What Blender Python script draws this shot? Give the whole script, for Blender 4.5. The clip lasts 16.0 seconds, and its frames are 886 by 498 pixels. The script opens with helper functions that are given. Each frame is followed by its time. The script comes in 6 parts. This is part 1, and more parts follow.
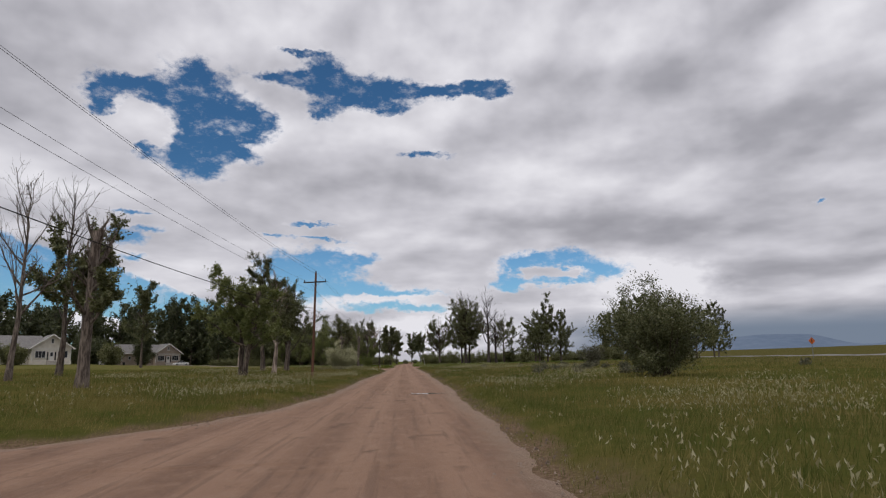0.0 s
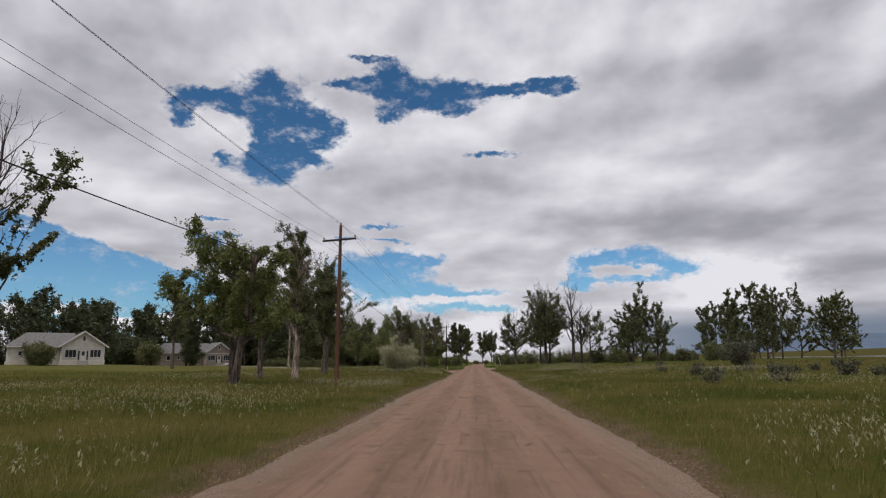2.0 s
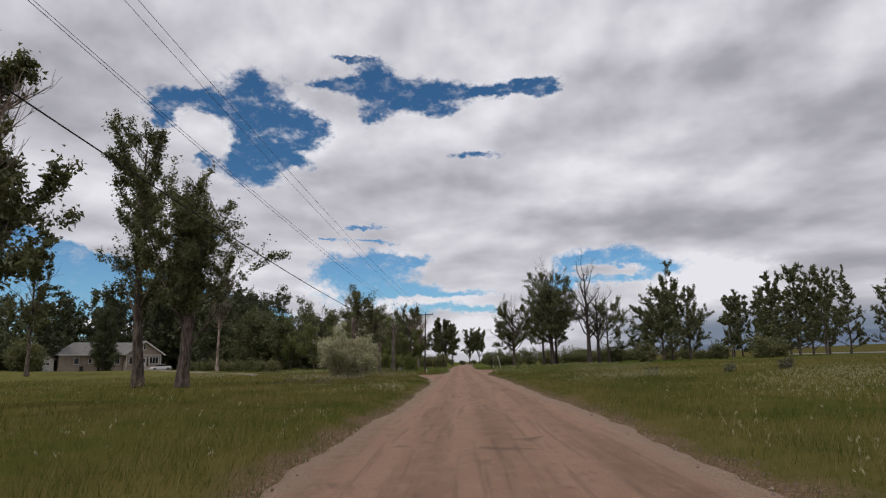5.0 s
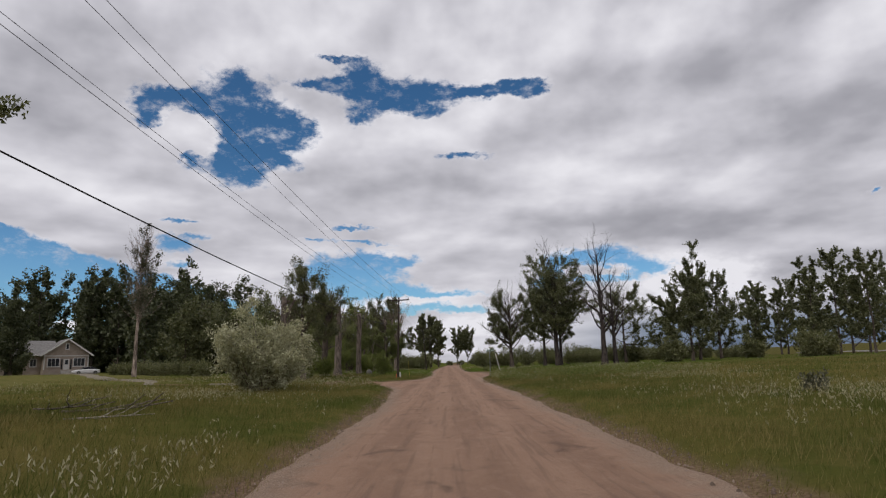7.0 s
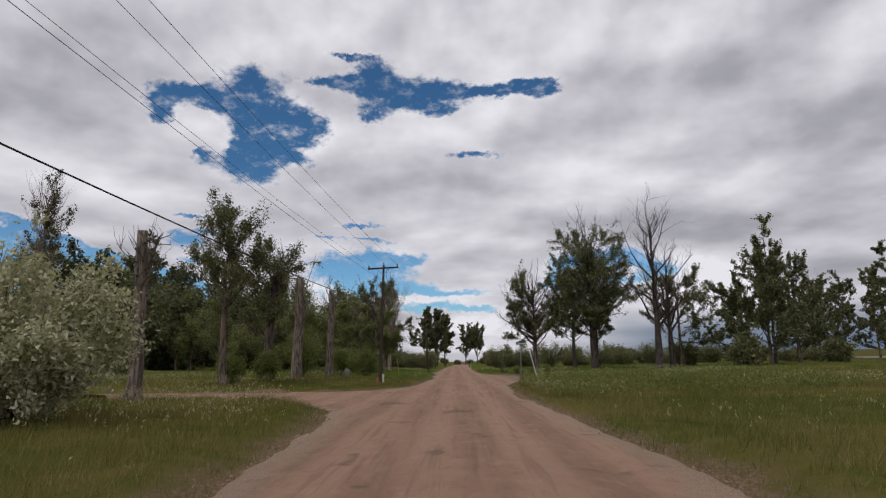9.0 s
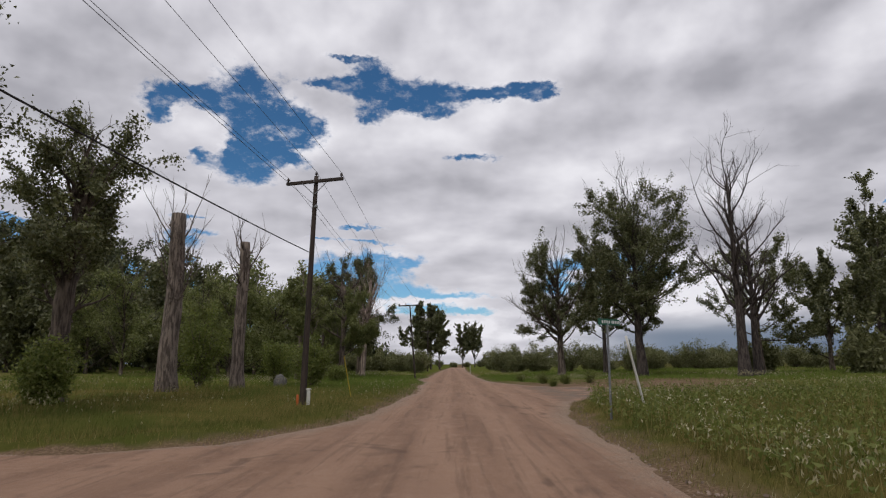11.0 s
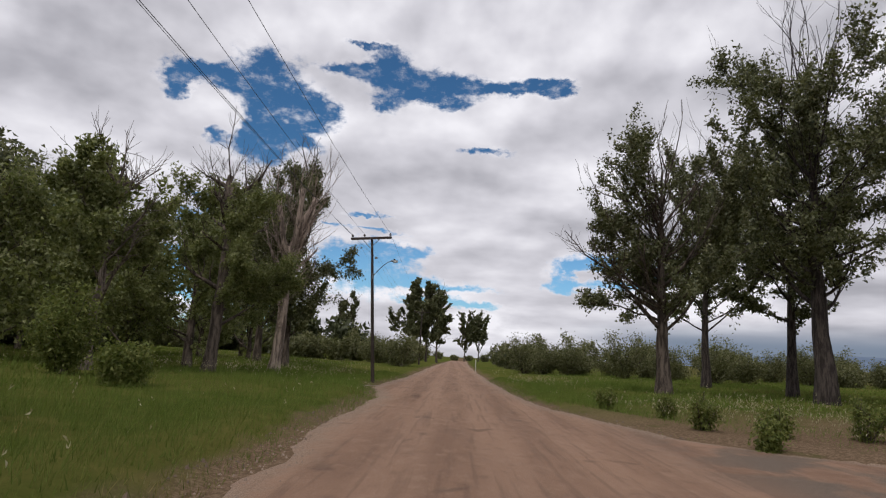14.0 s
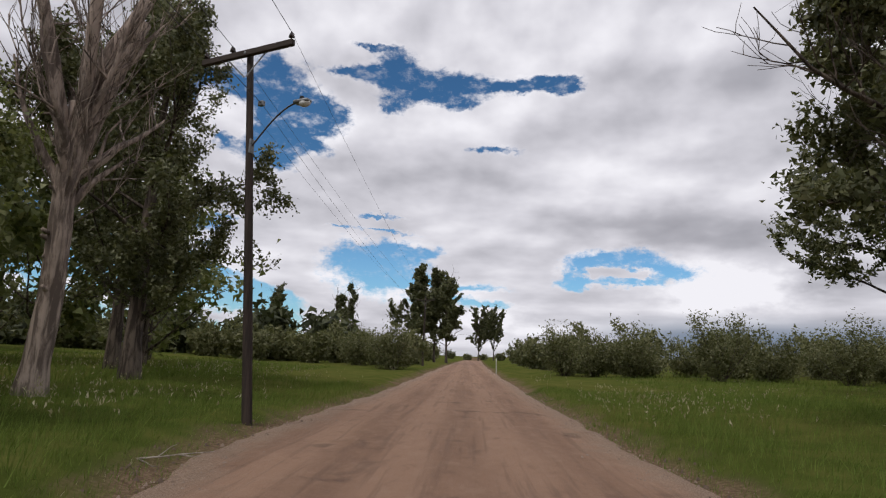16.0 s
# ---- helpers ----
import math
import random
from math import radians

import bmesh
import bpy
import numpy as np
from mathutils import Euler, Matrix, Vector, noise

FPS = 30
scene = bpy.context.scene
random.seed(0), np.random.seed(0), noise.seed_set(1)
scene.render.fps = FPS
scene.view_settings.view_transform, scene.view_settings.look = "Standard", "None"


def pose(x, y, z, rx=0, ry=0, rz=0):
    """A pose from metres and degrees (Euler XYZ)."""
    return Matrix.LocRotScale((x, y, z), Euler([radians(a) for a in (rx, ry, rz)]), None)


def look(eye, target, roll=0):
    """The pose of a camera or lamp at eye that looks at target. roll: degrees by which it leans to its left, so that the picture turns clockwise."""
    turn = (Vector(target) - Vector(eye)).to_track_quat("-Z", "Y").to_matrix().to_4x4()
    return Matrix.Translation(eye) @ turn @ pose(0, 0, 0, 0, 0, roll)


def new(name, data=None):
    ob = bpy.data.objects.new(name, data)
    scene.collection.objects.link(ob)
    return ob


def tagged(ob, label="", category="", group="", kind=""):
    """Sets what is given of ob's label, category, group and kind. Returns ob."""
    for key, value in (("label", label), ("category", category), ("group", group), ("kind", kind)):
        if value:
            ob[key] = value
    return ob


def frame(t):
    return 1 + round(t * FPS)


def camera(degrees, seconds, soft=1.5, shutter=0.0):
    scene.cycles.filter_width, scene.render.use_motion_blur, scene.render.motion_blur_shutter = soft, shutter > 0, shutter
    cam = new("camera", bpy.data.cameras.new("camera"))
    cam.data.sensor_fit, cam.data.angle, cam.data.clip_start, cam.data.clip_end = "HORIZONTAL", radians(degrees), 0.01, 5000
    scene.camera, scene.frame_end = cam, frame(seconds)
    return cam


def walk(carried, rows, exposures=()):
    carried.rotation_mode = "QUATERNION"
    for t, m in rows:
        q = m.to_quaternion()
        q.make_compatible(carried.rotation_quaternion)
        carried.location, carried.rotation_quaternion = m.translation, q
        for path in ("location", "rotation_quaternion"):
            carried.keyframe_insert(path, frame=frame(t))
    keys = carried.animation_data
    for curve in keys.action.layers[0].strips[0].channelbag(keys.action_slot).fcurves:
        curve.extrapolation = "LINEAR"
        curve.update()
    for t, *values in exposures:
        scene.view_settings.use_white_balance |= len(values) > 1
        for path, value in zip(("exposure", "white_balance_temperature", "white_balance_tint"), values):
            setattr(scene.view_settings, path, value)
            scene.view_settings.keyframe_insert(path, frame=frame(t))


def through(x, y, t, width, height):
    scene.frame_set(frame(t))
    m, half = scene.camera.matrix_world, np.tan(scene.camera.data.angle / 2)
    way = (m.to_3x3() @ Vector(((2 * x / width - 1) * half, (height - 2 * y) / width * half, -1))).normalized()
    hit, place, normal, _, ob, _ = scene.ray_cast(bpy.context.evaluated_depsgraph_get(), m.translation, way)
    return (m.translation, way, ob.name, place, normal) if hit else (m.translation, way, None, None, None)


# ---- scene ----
cam = camera(70.0, 16.0, soft=1.2)
# seconds, x, y, z, yaw, pitch, roll
ROWS = [
    (0.0, 0.00, -0.00, 1.573, -3.45, 10.03, 0.66),
    (0.5, 0.09, 6.02, 1.582, -1.49, 10.05, 1.27),
    (1.0, 0.07, 12.05, 1.586, 0.23, 10.24, 1.20),
    (1.5, -0.09, 18.05, 1.585, 1.57, 10.23, 1.14),
    (2.0, -0.30, 23.99, 1.584, 2.78, 10.13, 0.59),
    (2.5, -0.50, 29.86, 1.584, 2.78, 10.03, -0.05),
    (3.0, -0.67, 35.68, 1.585, 2.23, 10.18, 0.76),
    (3.5, -0.80, 41.50, 1.589, 2.07, 10.22, 1.34),
    (4.0, -0.89, 47.39, 1.590, 1.89, 10.22, 1.49),
    (4.5, -0.93, 53.32, 1.591, 1.68, 10.20, 1.39),
    (5.0, -0.92, 59.26, 1.594, 1.45, 10.16, 1.15),
    (5.5, -0.87, 65.21, 1.600, 1.18, 10.12, 0.95),
    (6.0, -0.79, 71.12, 1.608, 0.87, 10.10, 0.91),
    (6.5, -0.68, 76.99, 1.613, 0.51, 10.10, 1.19),
    (7.0, -0.55, 82.81, 1.614, 0.36, 10.18, 1.37),
    (7.5, -0.45, 88.63, 1.612, 0.40, 10.22, 1.13),
    (8.0, -0.39, 94.45, 1.607, 0.56, 10.25, 0.62),
    (8.5, -0.40, 100.29, 1.600, 0.86, 10.14, 0.61),
    (9.0, -0.44, 106.19, 1.595, 1.07, 10.09, 0.40),
    (9.5, -0.48, 112.13, 1.590, 1.19, 10.09, 0.11),
    (10.0, -0.52, 118.06, 1.585, 1.18, 10.13, -0.14),
    (10.5, -0.53, 123.97, 1.580, 1.01, 10.21, -0.23),
    (11.0, -0.52, 129.82, 1.577, 0.67, 10.31, -0.03),
    (11.5, -0.45, 135.58, 1.579, 0.13, 10.44, 0.56),
    (12.0, -0.39, 141.08, 1.598, -0.23, 10.50, 0.08),
    (12.5, -0.30, 146.43, 1.620, -0.52, 10.46, -1.66),
    (13.0, -0.23, 151.68, 1.631, 0.58, 10.10, -2.98),
    (13.5, -0.18, 156.95, 1.627, 0.74, 9.83, -3.41),
    (14.0, -0.11, 162.22, 1.608, 0.80, 9.61, -3.52),
    (14.5, -0.03, 167.48, 1.576, 1.04, 9.37, -3.44),
    (15.0, 0.01, 172.71, 1.541, 1.41, 9.37, -3.04),
    (15.5, 0.04, 177.91, 1.513, 1.80, 9.34, -2.30),
    (16.0, 0.00, 183.03, 1.506, 1.98, 9.53, -2.34),
]
walk(cam, [(t, pose(x, y, z, 90 + pitch, roll, yaw)) for t, x, y, z, yaw, pitch, roll in ROWS], exposures=[(0.0, -0.10), (8.0, -0.07), (11.0, -0.03), (13.0, 0.1), (16.0, 0.1)])

# ---- world: broken cloud over a clear sky ----
SUN_EL, SUN_AZ = 58.0, 215.0
world = bpy.data.worlds.new("sky")
scene.world = world
world.use_nodes = True
wt = world.node_tree
wt.nodes.clear()


class Nodes:
    """Short hand for building a node tree."""

    def __init__(self, tree):
        self.tree = tree

    def put(self, value, socket):
        if isinstance(value, bpy.types.NodeSocket):
            self.tree.links.new(value, socket)
        elif value is not None:
            socket.default_value = value

    def math(self, op, a, b=None, c=None, clamp=False):
        n = self.tree.nodes.new("ShaderNodeMath")
        n.operation, n.use_clamp = op, clamp
        for v, s in zip((a, b, c), n.inputs):
            self.put(v, s)
        return n.outputs[0]

    def vec(self, op, a, b=None):
        n = self.tree.nodes.new("ShaderNodeVectorMath")
        n.operation = op
        self.put(a, n.inputs[0])
        if b is not None:
            self.put(b, n.inputs[3] if op == "SCALE" else n.inputs[1])
        return n.outputs["Value"] if op == "LENGTH" else n.outputs[0]

    def noise(self, vector, scale, detail=4.0, rough=0.55, distort=0.0, colour=False):
        n = self.tree.nodes.new("ShaderNodeTexNoise")
        self.put(vector, n.inputs["Vector"])
        n.inputs["Scale"].default_value, n.inputs["Detail"].default_value = scale, detail
        n.inputs["Roughness"].default_value, n.inputs["Distortion"].default_value = rough, distort
        return n.outputs["Color"] if colour else n.outputs["Fac"]

    def ramp(self, fac, *stops):
        n = self.tree.nodes.new("ShaderNodeValToRGB")
        self.put(fac, n.inputs[0])
        e = n.color_ramp.elements
        while len(e) < len(stops):
            e.new(0.5)
        for el, (p, c) in zip(e, stops):
            el.position = p
            el.color = (c, c, c, 1) if isinstance(c, (int, float)) else (*c, 1)
        return n.outputs[0]

    def smooth(self, x, lo, hi, a=0.0, b=1.0):
        n = self.tree.nodes.new("ShaderNodeMapRange")
        n.interpolation_type = "SMOOTHSTEP"
        for v, s in zip((x, lo, hi, a, b), n.inputs):
            self.put(v, s)
        return n.outputs[0]

    def mix(self, fac, a, b, kind="MIX"):
        n = self.tree.nodes.new("ShaderNodeMix")
        n.data_type, n.blend_type = "RGBA", kind
        self.put(fac, n.inputs[0])
        self.put((*a, 1) if isinstance(a, tuple) else a, n.inputs[6])
        self.put((*b, 1) if isinstance(b, tuple) else b, n.inputs[7])
        return n.outputs[2]

    def xyz(self, v):
        n = self.tree.nodes.new("ShaderNodeSeparateXYZ")
        self.put(v, n.inputs[0])
        return n.outputs

    def join(self, x, y, z):
        n = self.tree.nodes.new("ShaderNodeCombineXYZ")
        for v, s in zip((x, y, z), n.inputs):
            self.put(v, s)
        return n.outputs[0]


w = Nodes(wt)
way = wt.nodes.new("ShaderNodeTexCoord").outputs["Generated"]
dx, dy, dz = w.xyz(way)
azimuth = w.math("MULTIPLY", w.math("ARCTAN2", dx, dy), 57.29578)
height = w.math("MULTIPLY", w.math("ARCSINE", dz), 57.29578)
flat = w.join(azimuth, height, 0.0)


def stir(size, wide, tall, detail=5.0):
    """A push of the place on the sky, in degrees, by noise of that size."""
    n = w.noise(w.vec("MULTIPLY", flat, (1 / size, 1.5 / size, 0.0)), 1.0, detail, 0.6, colour=True)
    return w.vec("MULTIPLY", w.vec("SUBTRACT", n, (0.5, 0.5, 0.5)), (wide, tall, 0.0))


spot = w.vec("ADD", w.vec("ADD", flat, stir(3.2, 2.0, 1.5, 3.0)), stir(0.8, 1.5, 1.0))


def lump(at, a, e, ra, re, strength=1.0):
    """A soft round patch: azimuth, elevation, half width, half height (degrees)."""
    d = w.vec("MULTIPLY", w.vec("SUBTRACT", at, (a, e, 0.0)), (1 / ra, 1 / re, 0.0))
    n = wt.nodes.new("ShaderNodeVectorMath")
    n.operation = "DOT_PRODUCT"
    w.put(d, n.inputs[0])
    w.put(d, n.inputs[1])
    return w.math("MULTIPLY", w.math("EXPONENT", w.math("MULTIPLY", n.outputs["Value"], -0.85)), strength)


# gaps in the cloud: two dark blue ones high up, pale ones near the horizon
HIGH = [(-25.8, 21.7, 1.5, 0.9), (-24.1, 22.4, 1.6, 0.65), (-26.1, 20.4, 0.8, 0.7), (-22.2, 21.9, 1.3, 0.9), (-18.9, 23.9, 2.3, 1.2), (-19.7, 21.8, 1.65, 1.2), (-17.6, 22.0, 1.7, 1.3), (-15.3, 21.2, 2.0, 1.15),
        (-14.0, 20.0, 1.7, 0.95), (-18.3, 19.8, 2.25, 1.2), (-18.9, 18.1, 2.1, 1.2), (-16.5, 18.3, 2.1, 1.05), (-18.4, 16.6, 2.0, 1.05), (-14.7, 17.8, 1.5, 0.45), (-22.9, 17.4, 0.7, 0.45), (-13.0, 21.0, 1.1, 0.5)]
LONG = [(-12.3, 24.5, 1.7, 0.35), (-9.7, 24.6, 2.35, 0.6), (-7.5, 25.4, 1.85, 1.0), (-6.7, 24.0, 2.4, 1.25), (-7.7, 21.9, 1.05, 0.6), (-4.3, 23.7, 2.2, 1.05), (-1.9, 24.1, 1.95, 0.95), (-0.8, 22.7, 1.7, 0.45),
        (0.3, 24.0, 1.4, 0.6), (2.5, 24.0, 1.85, 0.5), (4.9, 24.1, 1.95, 0.5), (7.6, 24.1, 1.8, 0.5), (9.1, 23.9, 0.95, 0.65), (2.1, 18.5, 2.0, 0.32), (-9.7, 26.8, 1.7, 0.22)]
LOW = [(-10.1, 8.5, 2.3, 1.0), (-7.1, 8.5, 3.1, 1.2), (-9.1, 6.8, 3.0, 1.4), (-5.0, 9.2, 1.85, 0.5), (-4.5, 6.6, 3.1, 0.45), (-0.9, 6.2, 3.6, 0.28), (-2.7, 4.9, 3.1, 0.4), (1.6, 4.7, 2.5, 0.28), (-8.5, 12.1, 2.0, 0.16),
       (-12.0, 11.0, 1.0, 0.17), (-7.6, 10.8, 2.0, 0.16), (-23.1, 12.2, 1.25, 0.18), (-23.7, 10.4, 1.5, 0.7), (-21.9, 11.0, 1.0, 0.25), (-23.1, 8.7, 1.0, 0.28)]
EAST = [(13.9, 9.3, 2.0, 0.6), (11.1, 8.6, 2.0, 0.7), (9.5, 7.7, 1.5, 0.8), (9.2, 6.7, 1.1, 0.45), (15.6, 8.2, 1.95, 0.8), (18.0, 7.7, 1.6, 0.5), (13.8, 6.9, 3.0, 0.35), (34.8, 11.9, 0.4, 0.18)]
gap = None
for a, e, ra, re in HIGH + LONG + LOW + EAST:
    g = lump(spot, a, e, ra, re)
    gap = g if gap is None else w.math("ADD", gap, g)
# the clear strip in the north-west, under the straight edge of the cloud sheet
edge = w.math("SUBTRACT", w.math("SUBTRACT", 0.1, w.math("MULTIPLY", azimuth, 0.30)), height)
strip = w.math("MULTIPLY", w.smooth(w.math("ADD", edge, w.math("MULTIPLY", w.math("SUBTRACT", w.noise(flat, 0.45, 6.0, 0.6), 0.5), 1.6)), -0.5, 0.5), w.smooth(azimuth, -13.0, -17.0))
strip = w.math("MULTIPLY", strip, w.smooth(azimuth, -100.0, -70.0))
gap = w.math("ADD", gap, w.math("MULTIPLY", strip, 1.6))
# white puffs that float in the gaps
torn = w.vec("ADD", flat, w.vec("ADD", stir(1.7, 3.0, 2.2, 3.0), stir(0.6, 1.2, 0.9)))
for a, e, ra, re, k in [(-23.2, 19.8, 1.5, 1.0, -0.62), (-20.9, 19.0, 0.9, 0.9, -0.5), (-24.3, 18.5, 1.0, 0.9, -0.35), (-21.6, 17.0, 1.5, 0.6, 0.35), (-17.3, 20.0, 1.5, 0.35, -0.5), (-16.3, 19.3, 1.3, 0.3, -0.4), (12.1, 7.8, 2.3, 0.36, -1.2), (14.6, 7.7, 1.5, 0.22, -1.0),
                        (-37.3, 10.4, 0.9, 0.4, -1.5), (-33.5, 4.4, 1.4, 0.5, -1.7), (-30.3, 3.6, 1.6, 0.6, -1.9), (-37.1, 3.9, 1.5, 0.8, -1.9), (-26.0, 3.2, 2.2, 0.8, -1.8), (-38.0, 1.5, 9.0, 1.2, -1.8), (-22.0, 2.5, 4.0, 1.0, -1.5)]:
    gap = w.math("ADD", gap, lump(torn, a, e, ra, re, k))
tatter = w.noise(w.vec("MULTIPLY", flat, (0.55, 0.85, 0.0)), 1.0, 10.0, 0.68)
ragged = w.math("MULTIPLY", w.smooth(gap, 0.0, 0.32, 0.15, 1.0), w.math("MULTIPLY", w.math("SUBTRACT", tatter, 0.5), 2.4))
cover = w.smooth(w.math("ADD", gap, ragged), 0.92, 0.10)
# thin veils and shreds drawn across the blue
veil = w.smooth(w.noise(w.vec("MULTIPLY", flat, (0.42, 0.72, 0.0)), 1.0, 10.0, 0.70), 0.50, 0.76, 0.0, 0.7)
cover = w.math("MAXIMUM", cover, w.math("MULTIPLY", veil, w.smooth(gap, 2.6, 1.0, 0.35, 1.0)))

# the sheet of cloud: heaps seen from below, drawn out sideways towards the horizon
rolls = w.join(w.math("MULTIPLY", azimuth, 0.10), w.math("MULTIPLY", w.math("LOGARITHM", w.math("ADD", w.math("MAXIMUM", height, 0.0), 7.0), math.e), 4.4), 0.0)
broad = w.noise(w.vec("MULTIPLY", rolls, (0.45, 0.6, 0.0)), 1.0, 3.0, 0.5)
puff_a = w.noise(rolls, 0.85, 4.0, 0.48)
puff_b = w.noise(w.vec("ADD", rolls, (-0.07, 0.28, 0.0)), 0.85, 3.0, 0.45)
modelled = w.math("SUBTRACT", puff_a, puff_b)
crumb = w.noise(w.vec("MULTIPLY", rolls, (2.2, 2.2, 0.0)), 1.0, 7.0, 0.54)
tone = w.math("ADD", 0.66, w.math("MULTIPLY", w.math("SUBTRACT", broad, 0.5), 0.6))
tone = w.math("ADD", tone, w.math("MULTIPLY", modelled, 1.0))
tone = w.math("ADD", tone, w.math("MULTIPLY", w.math("SUBTRACT", puff_a, 0.5), 0.75))
tone = w.math("ADD", tone, w.math("MULTIPLY", w.math("SUBTRACT", crumb, 0.5), 0.34))
drift = w.vec("ADD", flat, stir(8.0, 5.0, 2.2, 4.0))
# broad grey bellies (-) and sunlit heaps (+) of the sheet
for a, e, ra, re, k in [(-34.3, 19.5, 5.5, 2.9, -0.22), (32.0, 18.9, 6.5, 2.4, -0.42), (16.1, 12.3, 7.5, 0.9, -0.34), (23.0, 10.3, 5.0, 0.8, -0.32), (29.0, 7.1, 5.0, 1.5, -0.30), (12.2, 28.2, 12.0, 2.6, 0.16), (2.1, 20.5, 10.0, 2.0, 0.20),
                        (-9.6, 18.8, 5.0, 2.5, 0.18), (21.1, 15.4, 7.0, 1.6, 0.10), (24.1, 22.7, 6.5, 1.8, -0.20), (-25.5, 23.7, 3.0, 0.8, -0.18), (6.0, 11.6, 6.0, 0.7, -0.14), (-23.0, 19.6, 2.4, 1.4, 0.22)]:
    tone = w.math("ADD", tone, lump(drift, a, e, ra, re, k))
# crisp cumulus low over the horizon
for a, e, ra, re, k in [(20.8, 6.6, 3.4, 1.5, 0.9), (24.5, 6.0, 3.2, 1.2, 0.6), (2.1, 3.2, 3.6, 0.9, 0.5), (-3.0, 2.6, 4.0, 0.8, 0.25), (-30.0, 3.6, 8.0, 0.9, 0.3)]:
    tone = w.math("ADD", tone, lump(spot, a, e, ra, re, k))
thin = w.smooth(gap, 0.02, 0.3, 0.0, 0.10)
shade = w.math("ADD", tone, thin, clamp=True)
cloud = w.ramp(shade, (0.0, (2.85, 2.83, 3.2)), (0.35, (4.1, 4.06, 4.5)), (0.7, (6.25, 6.16, 6.7)), (1.0, (8.3, 8.2, 8.7)))
# rain-grey band low over the hills on the east side
storm = w.math("MULTIPLY", w.smooth(height, 4.6, 2.2), w.smooth(azimuth, 7.0, 20.0))
storm = w.math("MULTIPLY", storm, w.smooth(azimuth, 100.0, 70.0))
cloud = w.mix(storm, cloud, (1.9, 2.35, 3.1))
sky = wt.nodes.new("ShaderNodeTexSky")
sky.sky_type, sky.sun_disc, sky.sun_elevation, sky.sun_rotation = "NISHITA", False, radians(SUN_EL), radians(SUN_AZ)
sky.air_density, sky.dust_density, sky.ozone_density = 1.0, 0.3, 2.5
blue = w.mix(1.0, sky.outputs[0], w.mix(w.smooth(height, 6.0, 18.0), (0.56, 0.84, 1.03), (0.33, 0.58, 0.74)), "MULTIPLY")
back = wt.nodes.new("ShaderNodeBackground")
wt.links.new(w.mix(cover, blue, cloud), back.inputs[0])
back.inputs[1].default_value = 0.1
wt.links.new(back.outputs[0], wt.nodes.new("ShaderNodeOutputWorld").inputs[0])

sun = new("sun", bpy.data.lights.new("sun", "SUN"))
sun.data.energy, sun.data.angle, sun.data.color = 1.3, radians(12), (1.0, 0.95, 0.87)
sun.matrix_world = look((0, 0, 50), Vector((0, 0, 50)) - Vector((math.sin(radians(SUN_AZ)) * math.cos(radians(SUN_EL)), math.cos(radians(SUN_AZ)) * math.cos(radians(SUN_EL)), math.sin(radians(SUN_EL)))))


# ---- materials ----
def material(name, rough=0.8, metal=0.0):
    m = bpy.data.materials.new(name)
    m.use_nodes = True
    n = Nodes(m.node_tree)
    b = m.node_tree.nodes["Principled BSDF"]
    b.inputs["Roughness"].default_value, b.inputs["Metallic"].default_value = rough, metal
    b.inputs["Specular IOR Level"].default_value = 0.3
    return m, n, b


def place(n, scale=(1, 1, 1)):
    c = n.tree.nodes.new("ShaderNodeTexCoord").outputs["Object"]
    return c if scale == (1, 1, 1) else n.vec("MULTIPLY", c, scale)


def relief(n, b, height, strength=0.5, distance=0.02):
    k = n.tree.nodes.new("ShaderNodeBump")
    k.inputs["Strength"].default_value, k.inputs["Distance"].default_value = strength, distance
    n.tree.links.new(height, k.inputs["Height"])
    n.tree.links.new(k.outputs[0], b.inputs["Normal"])


def plain(name, dark, light, scale=3.0, rough=0.75, metal=0.0, stretch=(1, 1, 1), bump=0.3, depth=0.01):
    """Two tones mixed at two scales, with fine relief."""
    m, n, b = material(name, rough, metal)
    p = place(n, stretch)
    f = n.math("ADD", n.math("MULTIPLY", n.noise(p, scale, 4), 0.6), n.math("MULTIPLY", n.noise(p, scale * 7, 5), 0.4))
    n.put(n.mix(n.smooth(f, 0.3, 0.7), dark, light), b.inputs["Base Color"])
    relief(n, b, n.noise(p, scale * 9, 4), bump, depth)
    return m


def leafy(name, dark, mid, light, through=0.25, gloss=0.3):
    m, n, b = material(name, 0.55)
    b.inputs["Specular IOR Level"].default_value = gloss
    g = n.tree.nodes.new("ShaderNodeNewGeometry").outputs["Random Per Island"]
    big = n.noise(place(n), 0.45, 2)
    c = n.ramp(n.math("ADD", n.math("MULTIPLY", g, 0.6), n.math("MULTIPLY", big, 0.45)), (0.1, dark), (0.5, mid), (0.95, light))
    n.put(c, b.inputs["Base Color"])
    t = n.tree.nodes.new("ShaderNodeBsdfTranslucent")
    n.put(n.mix(1.0, c, (1.0, 1.0, 0.7), "MULTIPLY"), t.inputs[0])
    x = n.tree.nodes.new("ShaderNodeMixShader")
    x.inputs[0].default_value = through
    n.tree.links.new(b.outputs[0], x.inputs[1])
    n.tree.links.new(t.outputs[0], x.inputs[2])
    n.tree.links.new(x.outputs[0], n.tree.nodes["Material Output"].inputs[0])
    return m


